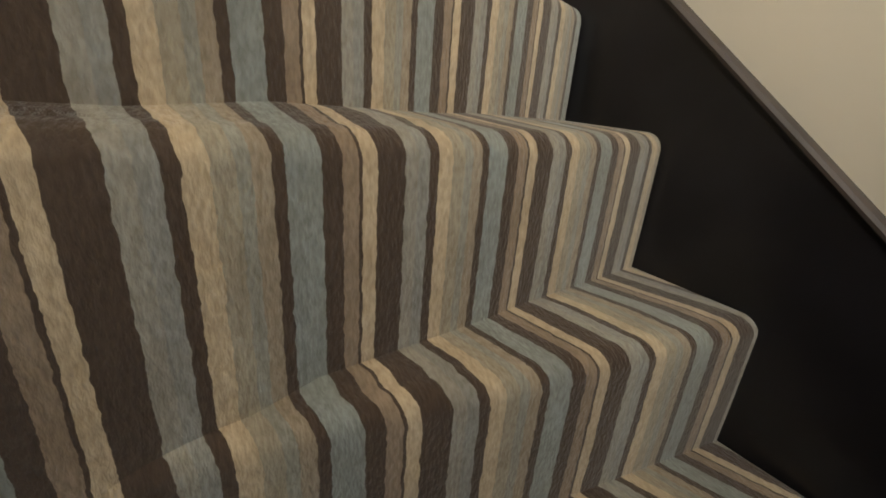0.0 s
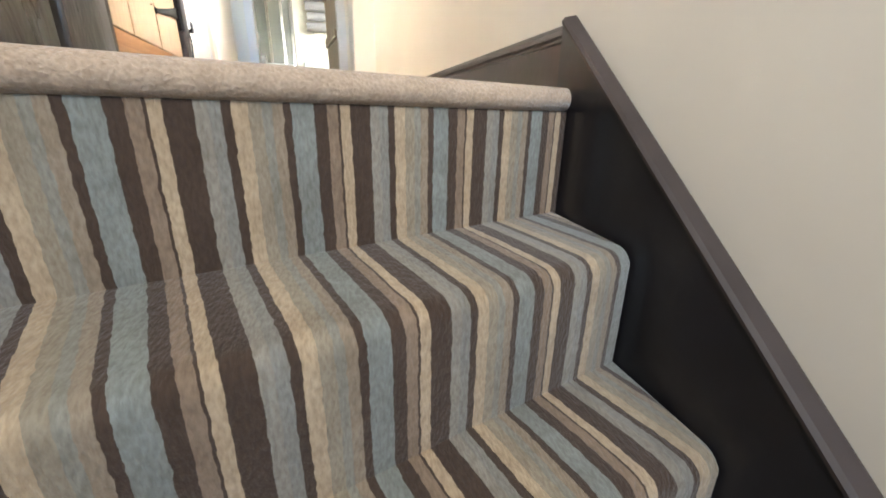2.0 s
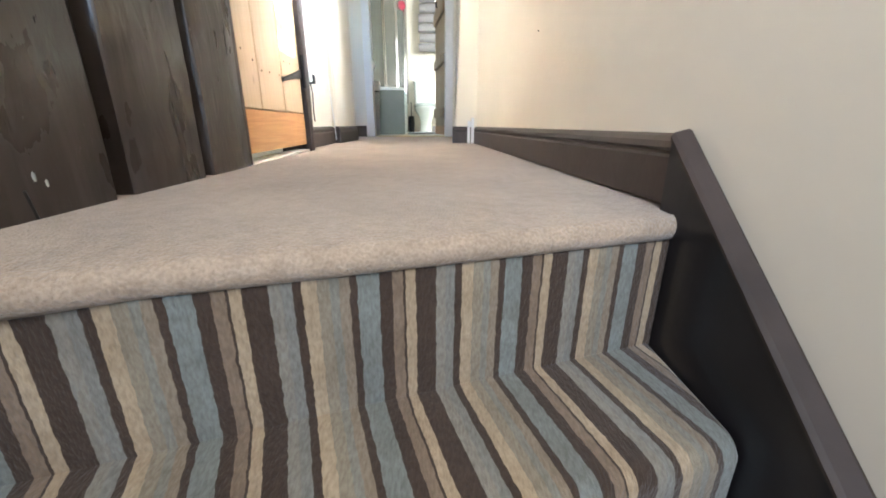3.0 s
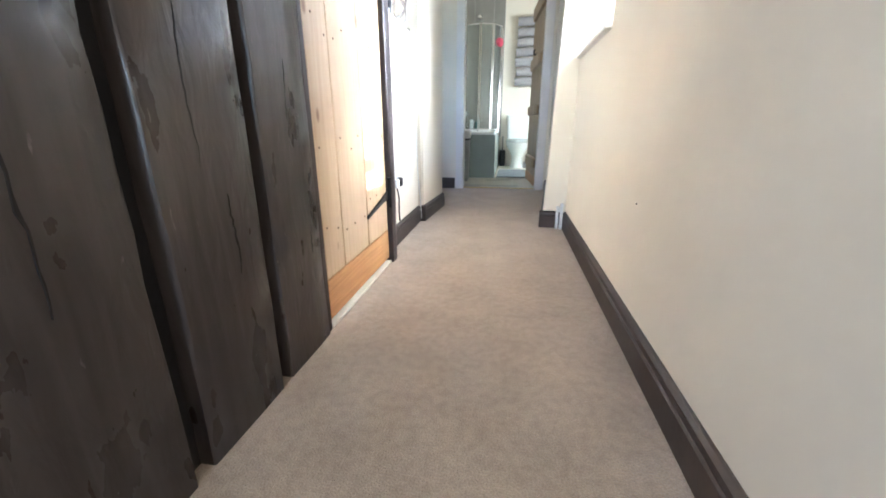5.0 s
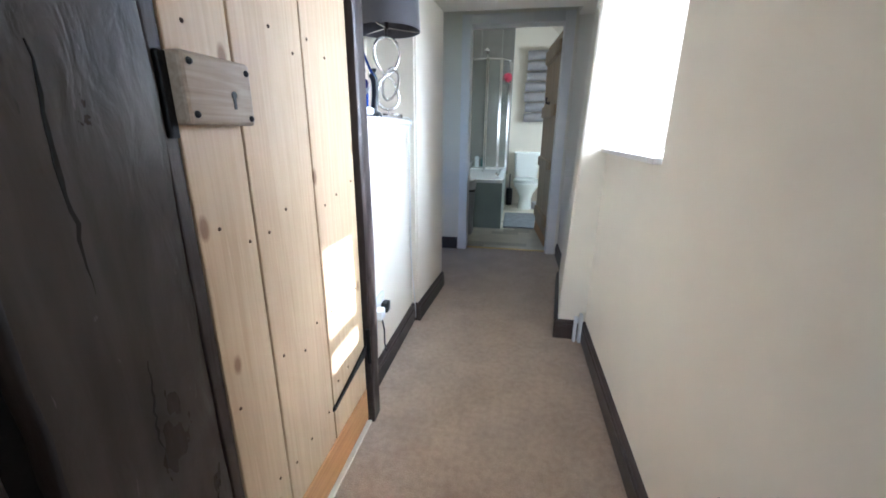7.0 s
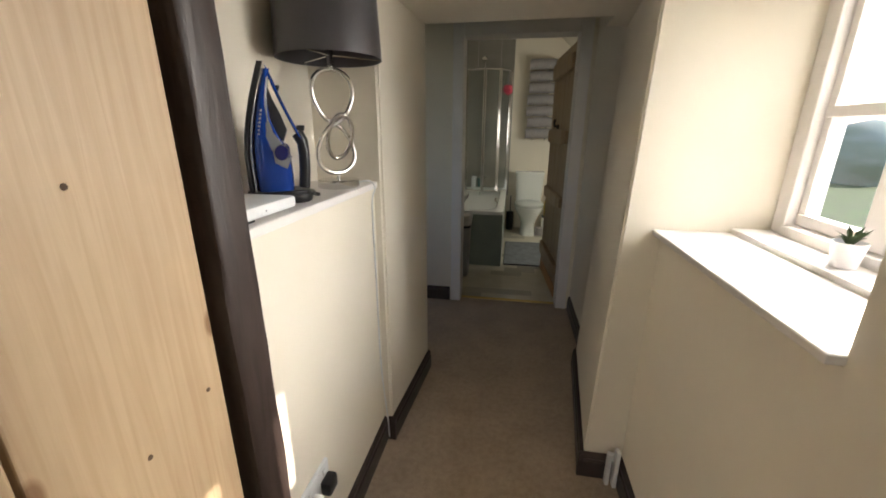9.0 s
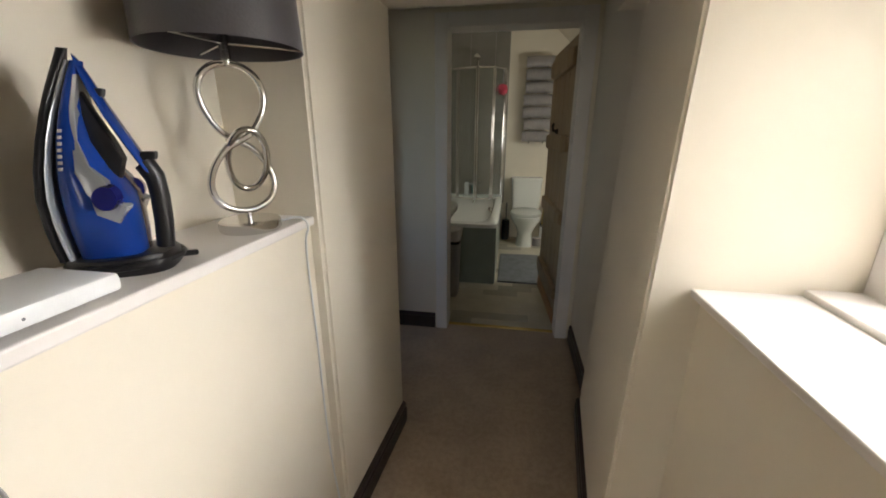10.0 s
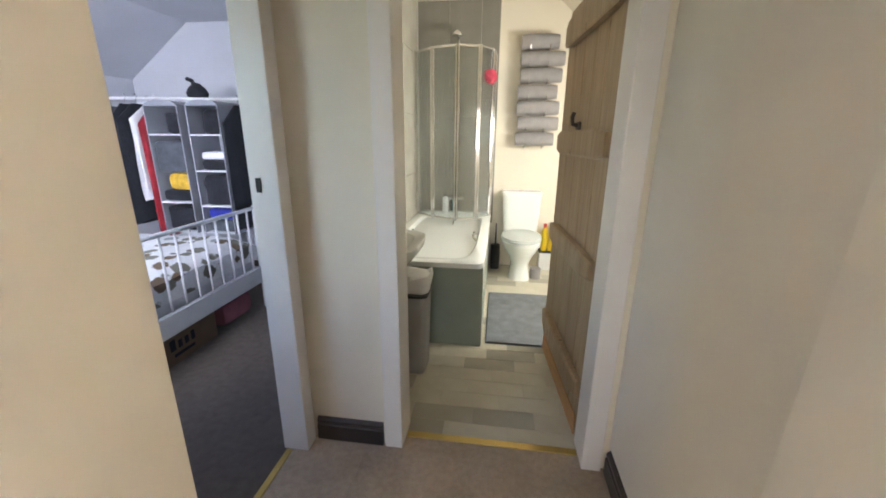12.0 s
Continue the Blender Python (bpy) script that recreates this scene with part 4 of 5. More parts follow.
def cable(name, label, pts, radius, material):
    """A thin flex along smoothed points."""
    pts = [Vector(p) for p in pts]
    fine = []
    for i in range(len(pts) - 1):
        p0, p1, p2, p3 = pts[max(i - 1, 0)], pts[i], pts[i + 1], pts[min(i + 2, len(pts) - 1)]
        for k in range(6):
            u = k / 6
            fine.append(0.5 * ((2 * p1) + (p2 - p0) * u + (2 * p0 - 5 * p1 + 4 * p2 - p3) * u * u + (3 * p1 - p0 - 3 * p2 + p3) * u ** 3))
    fine.append(pts[-1])
    bm = bmesh.new()
    tube(bm, fine, radius, 6)
    return solo(name, bm, material, label, "cable", True)


GREYFLEX = mat("grey_flex", (0.30, 0.29, 0.28), 0.5)
cable("cable", "thin grey flex hanging in waves down the half wall", [(-0.497, 1.54, 1.125), (-0.497, 1.56, 1.093), (-0.497, 1.566, 1.06), (-0.497, 1.582, 1.02), (-0.497, 1.586, 0.985), (-0.497, 1.572, 0.95), (-0.497, 1.562, 0.915), (-0.497, 1.545, 0.89), (-0.497, 1.535, 0.70), (-0.497, 1.56, 0.45), (-0.492, 1.63, 0.40)], 0.0022, GREYFLEX)
cable("cable", "white lamp flex running over the ledge and down the wall", [(-0.53, 2.17, LZ + 0.008), (-0.508, 2.235, LZ + 0.010), (-0.488, 2.255, LZ + 0.006), (-0.478, 2.262, LZ - 0.02), (-0.494, 2.268, 1.08), (-0.495, 2.275, 0.8), (-0.495, 2.280, 0.4), (-0.478, 2.284, 0.135), (-0.474, 2.286, 0.02)], 0.003, PLASTICW)
sock = thing("wall_socket", "white double wall socket with a plug in it", "socket", (-0.5, 1.70, 0.37))
part("plate", boxed(-0.4995, -0.488, 1.625, 1.775, 0.325, 0.415, 0.004), PLASTICW, sock)
part("switch", boxed(-0.4875, -0.483, 1.655, 1.668, 0.385, 0.403, 0.001), PLASTICW, sock)
part("switch", boxed(-0.4875, -0.483, 1.735, 1.748, 0.385, 0.403, 0.001), PLASTICW, sock)
plug = thing("plug", "white plug with a flex in the wall socket", "plug", (-0.47, 1.66, 0.355))
part("body", boxed(-0.4875, -0.452, 1.635, 1.685, 0.332, 0.380, 0.008), PLASTICW, plug, smooth=True)
bm = bmesh.new()
tube(bm, [(-0.462, 1.66, 0.333), (-0.455, 1.665, 0.28), (-0.465, 1.69, 0.20), (-0.470, 1.72, 0.14)], 0.0035, 8)
part("flex", bm, BLACK, plug, smooth=True)
plug2 = thing("plug", "dark plug in the wall socket", "plug", (-0.47, 1.74, 0.355))
part("body", boxed(-0.4875, -0.455, 1.715, 1.765, 0.330, 0.378, 0.008), BLACK, plug2, smooth=True)

trunk = thing("pipe_cover", "white plastic pipe cover where skirting meets the pier", "pipe cover", (0.46, 2.2, 0))
part("side", boxed(0.436, 0.452, 2.215, 2.240, 0.0, 0.148, 0.003), PLASTICW, trunk)
part("side", boxed(0.462, 0.478, 2.205, 2.240, 0.0, 0.168, 0.003), PLASTICW, trunk)
part("link", boxed(0.4525, 0.4615, 2.225, 2.238, 0.11, 0.145, 0.001), PLASTICW, trunk)
bm = bmesh.new()
bmesh.ops.create_uvsphere(bm, u_segments=8, v_segments=5, radius=0.003, matrix=Matrix.Translation((RW - 0.0005, 0.895, 0.425)))
solo("wall_nail", bm, IRONBLACK, "small dark nail in the cream wall", "nail")
# ---- bathroom ----
bath = thing("bathtub", "white bath with a grey-green end panel", "bathtub", (-0.43, 5.6, 0))
BX0, BX1, BY0, BY1, BZ = -0.808, -0.055, 4.735, 6.488, 0.575


def oval(cx, cy, rx, ry, z, n=36, p=0.45):
    return [(cx + rx * math.copysign(abs(math.cos(2 * math.pi * k / n)) ** p, math.cos(2 * math.pi * k / n)), cy + ry * math.copysign(abs(math.sin(2 * math.pi * k / n)) ** p, math.sin(2 * math.pi * k / n)), z) for k in range(n)]


cx, cy = (BX0 + BX1) / 2, (BY0 + BY1) / 2
hx, hy = (BX1 - BX0) / 2, (BY1 - BY0) / 2
bm = bmesh.new()
loft(bm, [oval(cx, cy, hx, hy, BZ - 0.035, p=0.12), oval(cx, cy, hx, hy, BZ - 0.004, p=0.12), oval(cx, cy, hx - 0.006, hy - 0.006, BZ, p=0.12), oval(cx, cy, hx - 0.075, hy - 0.085, BZ, p=0.35), oval(cx, cy, hx - 0.085, hy - 0.10, BZ - 0.012, p=0.4),
          oval(cx, cy + 0.02, hx - 0.12, hy - 0.17, BZ - 0.25, p=0.45), oval(cx, cy + 0.03, hx - 0.15, hy - 0.24, BZ - 0.37, p=0.5), oval(cx, cy + 0.03, hx - 0.22, hy - 0.34, BZ - 0.40, p=0.55)])
part("tub", bm, CERAMIC, bath, smooth=True)
part("end_panel", boxed(BX0 + 0.005, BX1 - 0.012, BY0 + 0.008, BY0 + 0.02, 0.0, BZ - 0.036), PANEL, bath, "grey-green end panel")
part("side_panel", boxed(BX1 - 0.020, BX1 - 0.008, BY0 + 0.021, BY1 - 0.002, 0.0, BZ - 0.036), PANEL, bath)
for sx in (-1, 1):
    bm = bmesh.new()
    gx = cx + sx * (hx - 0.088)
    tube(bm, [(gx, 5.40, BZ - 0.03), (gx - sx * 0.03, 5.41, BZ - 0.005), (gx - sx * 0.03, 5.57, BZ - 0.005), (gx, 5.58, BZ - 0.03)], 0.010, 8)
    part("grip", bm, CHROME, bath, "chrome hand grip", True)
bm = bmesh.new()
turned(bm, cx, 5.05, [(0.0001, BZ - 0.398), (0.026, BZ - 0.398), (0.026, BZ - 0.394), (0.0001, BZ - 0.392)], 20)
part("plughole", bm, CHROME, bath)

mixer = thing("shower_mixer", "chrome shower mixer, riser and hose at the bath's end", "shower", (-0.42, 6.47, 0.7))
bm = bmesh.new()
box(bm, -0.50, -0.34, 6.40, 6.487, 0.70, 0.745, 0.012)
part("valve", bm, CHROME, mixer, smooth=True)
bm = bmesh.new()
tube(bm, [(-0.42, 6.465, 0.74), (-0.42, 6.465, 2.25)], 0.009, 10)
part("riser_rail", bm, CHROME, mixer, smooth=True)
bm = bmesh.new()
tube(bm, [(-0.42, 6.46, 2.20), (-0.42, 6.40, 2.25), (-0.42, 6.33, 2.24)], 0.011, 10)
turned(bm, -0.42, 6.30, [(0.0001, 2.245), (0.02, 2.24), (0.05, 2.205), (0.05, 2.195), (0.0001, 2.194)], 20)
part("shower_head", bm, CHROME, mixer, smooth=True)
bm = bmesh.new()
tube(bm, [(-0.42, 6.40, 0.70), (-0.41, 6.30, 0.62), (-0.40, 6.15, 0.595), (-0.395, 5.85, 0.50), (-0.40, 5.70, 0.30)], 0.006, 8)
part("hose", bm, CHROME, mixer, smooth=True)

screen = thing("shower_screen", "folding glass shower screen in chrome frames round the bath end", "shower screen", (-0.4, 6.0, BZ))
POSTS = [(-0.795, 6.22), (-0.60, 6.03), (-0.375, 5.95), (-0.19, 6.01), (-0.075, 6.20), (-0.065, 6.47)]
SZ0, SZ1 = BZ + 0.006, 2.06
for (xa, ya), (xb, yb) in zip(POSTS, POSTS[1:]):
    a, b = Vector((xa, ya, 0)), Vector((xb, yb, 0))
    d = (b - a).normalized()
    bm = bmesh.new()
    for z in (SZ0 + 0.012, SZ1 - 0.012):
        tube(bm, [a + d * 0.012 + Vector((0, 0, z)), b - d * 0.012 + Vector((0, 0, z))], 0.010, 6)
    for q in (a + d * 0.012, b - d * 0.012):
        tube(bm, [q + Vector((0, 0, SZ0)), q + Vector((0, 0, SZ1))], 0.0105, 6)
    fr = part("panel_frame", bm, CHROME, screen, smooth=True)
    nrm = Vector((-d.y, d.x, 0)) * 0.002
    bm = bmesh.new()
    q0, q1 = a + d * 0.02, b - d * 0.02
    loft(bm, [[q0 + nrm + Vector((0, 0, z)), q1 + nrm + Vector((0, 0, z)), q1 - nrm + Vector((0, 0, z)), q0 - nrm + Vector((0, 0, z))] for z in (SZ0 + 0.022, SZ1 - 0.022)])
    g = part("pane", bm, SHOWERGLASS, fr)
    g.visible_shadow = False
puff = thing("bath_puff", "pink mesh bath puff hanging from the screen", "bath puff", (-0.10, 6.14, 1.83))
bm = bmesh.new()
bmesh.ops.create_icosphere(bm, subdivisions=4, radius=0.055, matrix=Matrix.Translation((-0.10, 6.12, 1.83)))
for v in bm.verts:
    c = v.co - Vector((-0.10, 6.12, 1.83))
    v.co = Vector((-0.10, 6.12, 1.83)) + c * (1 + 0.22 * noise.noise(c * 60) + 0.15 * noise.noise(c * 25))
part("mesh_ball", bm, PINK, puff, smooth=True)
bm = bmesh.new()
tube(bm, [(-0.10, 6.12, 1.88), (-0.10, 6.14, 1.97), (-0.09, 6.165, 2.065)], 0.0025, 6)
part("cord", bm, WHITECLOTH, puff)
for bx, by, bh, bmat, lab in ((-0.52, 6.33, 0.20, PLASTICW, "white shampoo bottle on the bath rim"), (-0.44, 6.41, 0.17, TEAL, "green shampoo bottle on the bath rim")):
    t = thing("shampoo_bottle", lab, "bottle", (bx, by, BZ))
    bm = bmesh.new()
    turned(bm, bx, by + 0.03, [(0.0001, BZ), (0.028, BZ), (0.030, BZ + 0.02), (0.030, BZ + bh * 0.75), (0.014, BZ + bh * 0.85), (0.0001, BZ + bh * 0.85)], 16, 1.0, 0.7)
    part("bottle", bm, bmat, t, smooth=True)
    bm = bmesh.new()
    turned(bm, bx, by + 0.03, [(0.0001, BZ + bh * 0.85), (0.013, BZ + bh * 0.85), (0.013, BZ + bh), (0.0001, BZ + bh)], 12)
    part("cap", bm, BLACK, t)


def toilet(cx, back):
    t = thing("toilet", "white close-coupled toilet with its lid down", "toilet", (cx, back - 0.3, 0))
    bm = bmesh.new()
    loft(bm, [oval(cx, back - 0.095, 0.165, 0.085, 0.40, p=0.3), oval(cx, back - 0.095, 0.180, 0.092, 0.60, p=0.3), oval(cx, back - 0.095, 0.188, 0.095, 0.775, p=0.3)])
    part("cistern", bm, CERAMIC, t, smooth=True)
    bm = bmesh.new()
    loft(bm, [oval(cx, back - 0.097, 0.194, 0.100, 0.776, p=0.3), oval(cx, back - 0.097, 0.196, 0.102, 0.80, p=0.3), oval(cx, back - 0.097, 0.185, 0.095, 0.812, p=0.3)])
    part("cistern_lid", bm, CERAMIC, t, smooth=True)
    by = back - 0.40
    bm = bmesh.new()
    loft(bm, [oval(cx, by + 0.06, 0.105, 0.16, 0.0, p=0.7), oval(cx, by + 0.06, 0.095, 0.15, 0.06, p=0.7), oval(cx, by + 0.05, 0.085, 0.14, 0.16, p=0.8), oval(cx, by + 0.03, 0.12, 0.19, 0.25, p=0.85), oval(cx, by, 0.178, 0.235, 0.35, p=0.9), oval(cx, by, 0.185, 0.245, 0.395, p=0.9), oval(cx, by, 0.17, 0.23, 0.40, p=0.9)])
    part("bowl", bm, CERAMIC, t, smooth=True)
    bm = bmesh.new()
    loft(bm, [oval(cx, by, 0.188, 0.248, 0.402, p=0.9), oval(cx, by, 0.190, 0.250, 0.415, p=0.9), oval(cx, by, 0.182, 0.242, 0.420, p=0.9)])
    part("seat", bm, LIDGREY, t, smooth=True)
    bm = bmesh.new()
    loft(bm, [oval(cx, by + 0.004, 0.184, 0.245, 0.4215, p=0.9), oval(cx, by + 0.004, 0.184, 0.245, 0.432, p=0.9), oval(cx, by + 0.004, 0.150, 0.205, 0.444, p=0.9)])
    part("lid", bm, LIDGREY, t, smooth=True)
    bm = bmesh.new()
    turned(bm, cx, back - 0.097, [(0.0001, 0.812), (0.022, 0.812), (0.020, 0.820), (0.0001, 0.821)], 16)
    part("flush_button", bm, CHROME, t)
    return t


toilet(0.245, 6.498)
roll = solo("toilet_roll", turned(bmesh.new(), 0.40, 6.12, [(0.018, 0.0), (0.052, 0.0), (0.052, 0.10), (0.018, 0.10)], 24), TOWEL, "paper roll standing beside the toilet", "toilet roll", True)
for bx, by, h, w, m_, lab in ((0.50, 6.42, 0.28, 0.030, YELLOWP, "yellow cleaning bottle"), (0.565, 6.42, 0.26, 0.028, YELLOWP, "yellow and red cleaning bottle"), (0.65, 6.42, 0.30, 0.030, TEAL, "dark green cleaning bottle"), (0.605, 6.385, 0.15, 0.020, PURPLE, "purple spray bottle")):
    t = thing("cleaning_bottle", lab + " on the low ledge beside the toilet", "bottle", (bx, by, 0.203), "cleaning bottles")
    bm = bmesh.new()
    turned(bm, bx, by, [(0.0001, 0.203), (w, 0.203), (w, 0.203 + h * 0.7), (w * 0.5, 0.203 + h * 0.85), (0.0001, 0.203 + h * 0.85)], 14)
    part("bottle", bm, m_, t, smooth=True)
    bm = bmesh.new()
    turned(bm, bx, by, [(0.0001, 0.203 + h * 0.85), (w * 0.55, 0.203 + h * 0.85), (w * 0.55, 0.203 + h), (0.0001, 0.203 + h)], 12)
    part("cap", bm, REDP, t, smooth=True)
brush = thing("toilet_brush", "black toilet brush in its holder", "toilet brush", (0.0, 6.36, 0))
bm = bmesh.new()
turned(bm, 0.005, 6.36, [(0.0001, 0), (0.046, 0), (0.05, 0.14), (0.046, 0.26), (0.0001, 0.26)], 20)
part("holder", bm, BLACK, brush, smooth=True)
bm = bmesh.new()
tube(bm, [(0.005, 6.36, 0.25), (0.005, 6.37, 0.48)], 0.007, 8)
part("handle", bm, BLACK, brush, smooth=True)
ledge = thing("pipe_boxing", "low painted pipe boxing with a dark top behind the toilet", "ledge", (0.9, 6.43, 0))
part("front_panel", boxed(0.455, 1.345, 6.37, 6.498, 0.0, 0.184), PLASTICW, ledge)
part("top_board", boxed(0.450, 1.346, 6.36, 6.498, 0.185, 0.202, 0.003), BLACK, ledge, "dark narrow top board")


def towel_rack():
    t = thing("towel_rack", "chrome wall rack holding seven rolled grey towels", "towel rack", (0.34, 6.48, 1.7))
    bm = bmesh.new()
    for x in (0.235, 0.405):
        tube(bm, [(x, 6.470, 1.22), (x, 6.470, 2.22)], 0.006, 8)
    for k in range(7):
        z = 1.245 + 0.140 * k
        for x in (0.235, 0.405):
            tube(bm, [(x, 6.470, z), (x, 6.335, z - 0.006), (x, 6.322, z + 0.030)], 0.004, 8)
    part("rails", bm, CHROME, t, smooth=True)
    return t


towel_rack()
for k in range(7):
    z = 1.316 + 0.140 * k
    bm = bmesh.new()
    rings = []
    wide = 0.185 - 0.012 * (k == 6) + 0.008 * ((k * 7) % 3 - 1)
    off = 0.012 * ((k * 5) % 3 - 1) + 0.02 * (k == 5)
    for i in range(13):
        u = -1 + 2 * i / 12
        r = 0.062 * (1 - 0.10 * abs(u) ** 6)
        ring = []
        for j in range(18):
            a = 2 * math.pi * j / 18
            q = r * (1 + 0.05 * noise.noise(Vector((u * 2 + k * 3, math.cos(a), math.sin(a)))))
            ring.append((0.335 + off + wide * u, 6.400 + q * 0.95 * math.cos(a), z - 0.004 + q * math.sin(a) * 1.02 - 0.004 * abs(u) ** 3))
        rings.append(ring)
    solo("rolled_towel", loft(bm, rings), TOWEL, "rolled grey towel on the wall rack", "towel", True, "rolled towels")

mat_bm = bmesh.new()
rings = []
for i in range(19):
    y = 4.79 + 0.86 * i / 18
    rings.append([(x, y, z + 0.004 * noise.noise(Vector((x * 6, y * 6, 0)))) for x, z in ((-0.035, 0.003), (-0.03, 0.016), (0.10, 0.019), (0.25, 0.020), (0.40, 0.017), (0.52, 0.016), (0.525, 0.003))])
loft(mat_bm, rings)
solo("bath_mat", mat_bm, MAT, "grey-blue shaggy bath mat on the floor", "bath mat", True)

basin = thing("wash_basin", "white ceramic wash basin on the bathroom wall", "basin", (-0.59, 4.36, 0.8))
bm = bmesh.new()
c0, c1 = -0.592, 4.37
loft(bm, [oval(c0 - 0.06, c1, 0.10, 0.10, 0.60, p=0.8), oval(c0 - 0.02, c1, 0.17, 0.19, 0.68, p=0.75), oval(c0, c1, 0.215, 0.245, 0.765, p=0.6), oval(c0, c1, 0.218, 0.25, 0.80, p=0.55), oval(c0, c1, 0.205, 0.235, 0.808, p=0.55), oval(c0 + 0.02, c1, 0.15, 0.19, 0.802, p=0.8), oval(c0 + 0.02, c1, 0.12, 0.15, 0.73, p=0.9), oval(c0 + 0.02, c1, 0.04, 0.05, 0.69)])
part("bowl", bm, CERAMIC, basin, smooth=True)
bm = bmesh.new()
turned(bm, c0 - 0.08, c1, [(0.11, 0.0), (0.085, 0.08), (0.075, 0.35), (0.095, 0.60), (0.10, 0.64)], 20)
part("pedestal", bm, CERAMIC, basin, smooth=True)
bm = bmesh.new()
tube(bm, [(-0.755, c1, 0.80), (-0.755, c1, 0.88), (-0.73, c1, 0.905), (-0.66, c1, 0.895)], 0.012, 10)
part("tap", bm, CHROME, basin, smooth=True)

wb = thing("waste_bin", "tall grey bin with a white liner folded over its rim", "bin", (-0.44, 4.44, 0))
bm = bmesh.new()
loft(bm, [oval(-0.445, 4.46, 0.070, 0.075, 0.0, p=0.35), oval(-0.445, 4.46, 0.080, 0.088, 0.02, p=0.35), oval(-0.44, 4.46, 0.088, 0.10, 0.50, p=0.35), oval(-0.44, 4.46, 0.080, 0.09, 0.50, p=0.35), oval(-0.44, 4.46, 0.074, 0.08, 0.1, p=0.35)])
part("body", bm, BINGREY, wb, smooth=True)
bm = bmesh.new()
loft(bm, [oval(-0.44, 4.46, 0.093, 0.105, 0.485, p=0.35), oval(-0.44, 4.46, 0.094, 0.106, 0.502, p=0.35), oval(-0.44, 4.46, 0.082, 0.092, 0.502, p=0.35)])
part("rim", bm, BLACK, wb, "thin black rim", smooth=True)
bm = bmesh.new()
rings = []
for i, (z, g) in enumerate(((0.503, 0.090), (0.535, 0.104), (0.575, 0.098), (0.60, 0.082), (0.607, 0.03))):
    rings.append([(x + 0.006 * noise.noise(Vector((x * 30, y * 30, z * 30))), y, zz + (0.35 * (x + 0.44) if i in (1, 2) else -0.25 * (x + 0.44) if i == 3 else 0.0) + 0.012 * noise.noise(Vector((x * 20, y * 20, 3 + i)))) for x, y, zz in oval(-0.44, 4.46, g, g * 0.9, z, p=0.3)])
loft(bm, rings)
part("liner", bm, BAG, wb, "crumpled white liner", True)

# the bathroom's own plank door, standing open
bdoor = thing("bathroom_door", "brown ledged plank door standing open into the bathroom", "door", (0.40, 3.99, 0))
DW, DH = 0.80, 1.93
BD = Matrix.Translation((0.402, FAR + 0.145, 0.012)) @ pose(0, 0, 0, 0, 0, 94.5)


def hung(bm):
    bmesh.ops.transform(bm, matrix=BD, verts=bm.verts)
    return bm


for k in range(5):
    a = DW * k / 5
    part("plank", hung(boxed(a + 0.0015, a + DW / 5 - 0.0015, -0.024, 0.0, 0.0, DH, 0.003)), OLDPINE, bdoor)
for z, h in ((1.748, 0.125), (1.232, 0.115), (0.745, 0.100), (0.190, 0.110)):
    bm = bmesh.new()
    rings = []
    for k in range(9):
        x = 0.012 + (DW - 0.030) * k / 8
        w = 0.004 * noise.noise(Vector((x * 5, z * 9, 0.4)))
        e = 0.012 if k in (0, 8) else 0.0
        rings.append([(x, 0.0006, z + e), (x, 0.030 - e, z + e + w), (x, 0.036 - e, z + 0.010 + e + w), (x, 0.036 - e, z + h - 0.010 - e - w), (x, 0.030 - e, z + h - e - w), (x, 0.0006, z + h - e)])
    part("ledge", hung(loft(bm, rings)), OLDPINE, bdoor)
bm = bmesh.new()
tube(bm, [(0.44, 0.004, 1.365), (0.44, 0.034, 1.375), (0.44, 0.038, 1.405), (0.44, 0.030, 1.425)], 0.010, 8)
box(bm, 0.415, 0.470, 0.0008, 0.012, 1.349, 1.385, 0.003)
part("latch", hung(bm), POSTWOOD, bdoor, "dark wooden latch peg above the middle ledge", True)
part("foot_board", hung(boxed(0.02, DW - 0.02, 0.0006, 0.006, 0.0, 0.10, 0.002)), ORANGE, bdoor, "newer orange strip along the foot")


def downlight(x, y):
    t = thing("downlight", "round chrome downlight in the bathroom ceiling", "downlight", (x, y, 2.53), "downlights")
    bm = bmesh.new()
    turned(bm, x, y, [(0.032, 2.5298), (0.045, 2.5298), (0.043, 2.522), (0.032, 2.524)], 24)
    part("ring", bm, CHROME, t, smooth=True)
    bm = bmesh.new()
    turned(bm, x, y, [(0.0001, 2.5295), (0.0318, 2.5295), (0.0318, 2.527), (0.0001, 2.526)], 20)
    part("lens", bm, LIDGREY, t)


downlight(-0.40, 5.75)
downlight(0.10, 5.45)

# ---- bedroom ----
bed = thing("bed", "white metal bed with a barred foot end and white side rail", "bed", (-2.7, 4.45, 0))
FX, FY0, FY1 = -1.80, 3.72, 5.14
part("foot_rail", boxed(FX - 0.03, FX, FY0, FY1, 0.215, 0.345, 0.006), BEDWHITE, bed, "broad white bottom rail")
bm = bmesh.new()
tube(bm, [(FX - 0.015, FY0 + 0.01, 0.80), (FX - 0.015, FY1 - 0.01, 0.80)], 0.013, 10)
part("top_rail", bm, BEDWHITE, bed, smooth=True)
for yy in (FY0 + 0.012, FY1 - 0.012):
    bm = bmesh.new()
    tube(bm, [(FX - 0.015, yy, 0.0), (FX - 0.015, yy, 0.82)], 0.018, 10)
    part("post", bm, BEDWHITE, bed, smooth=True)
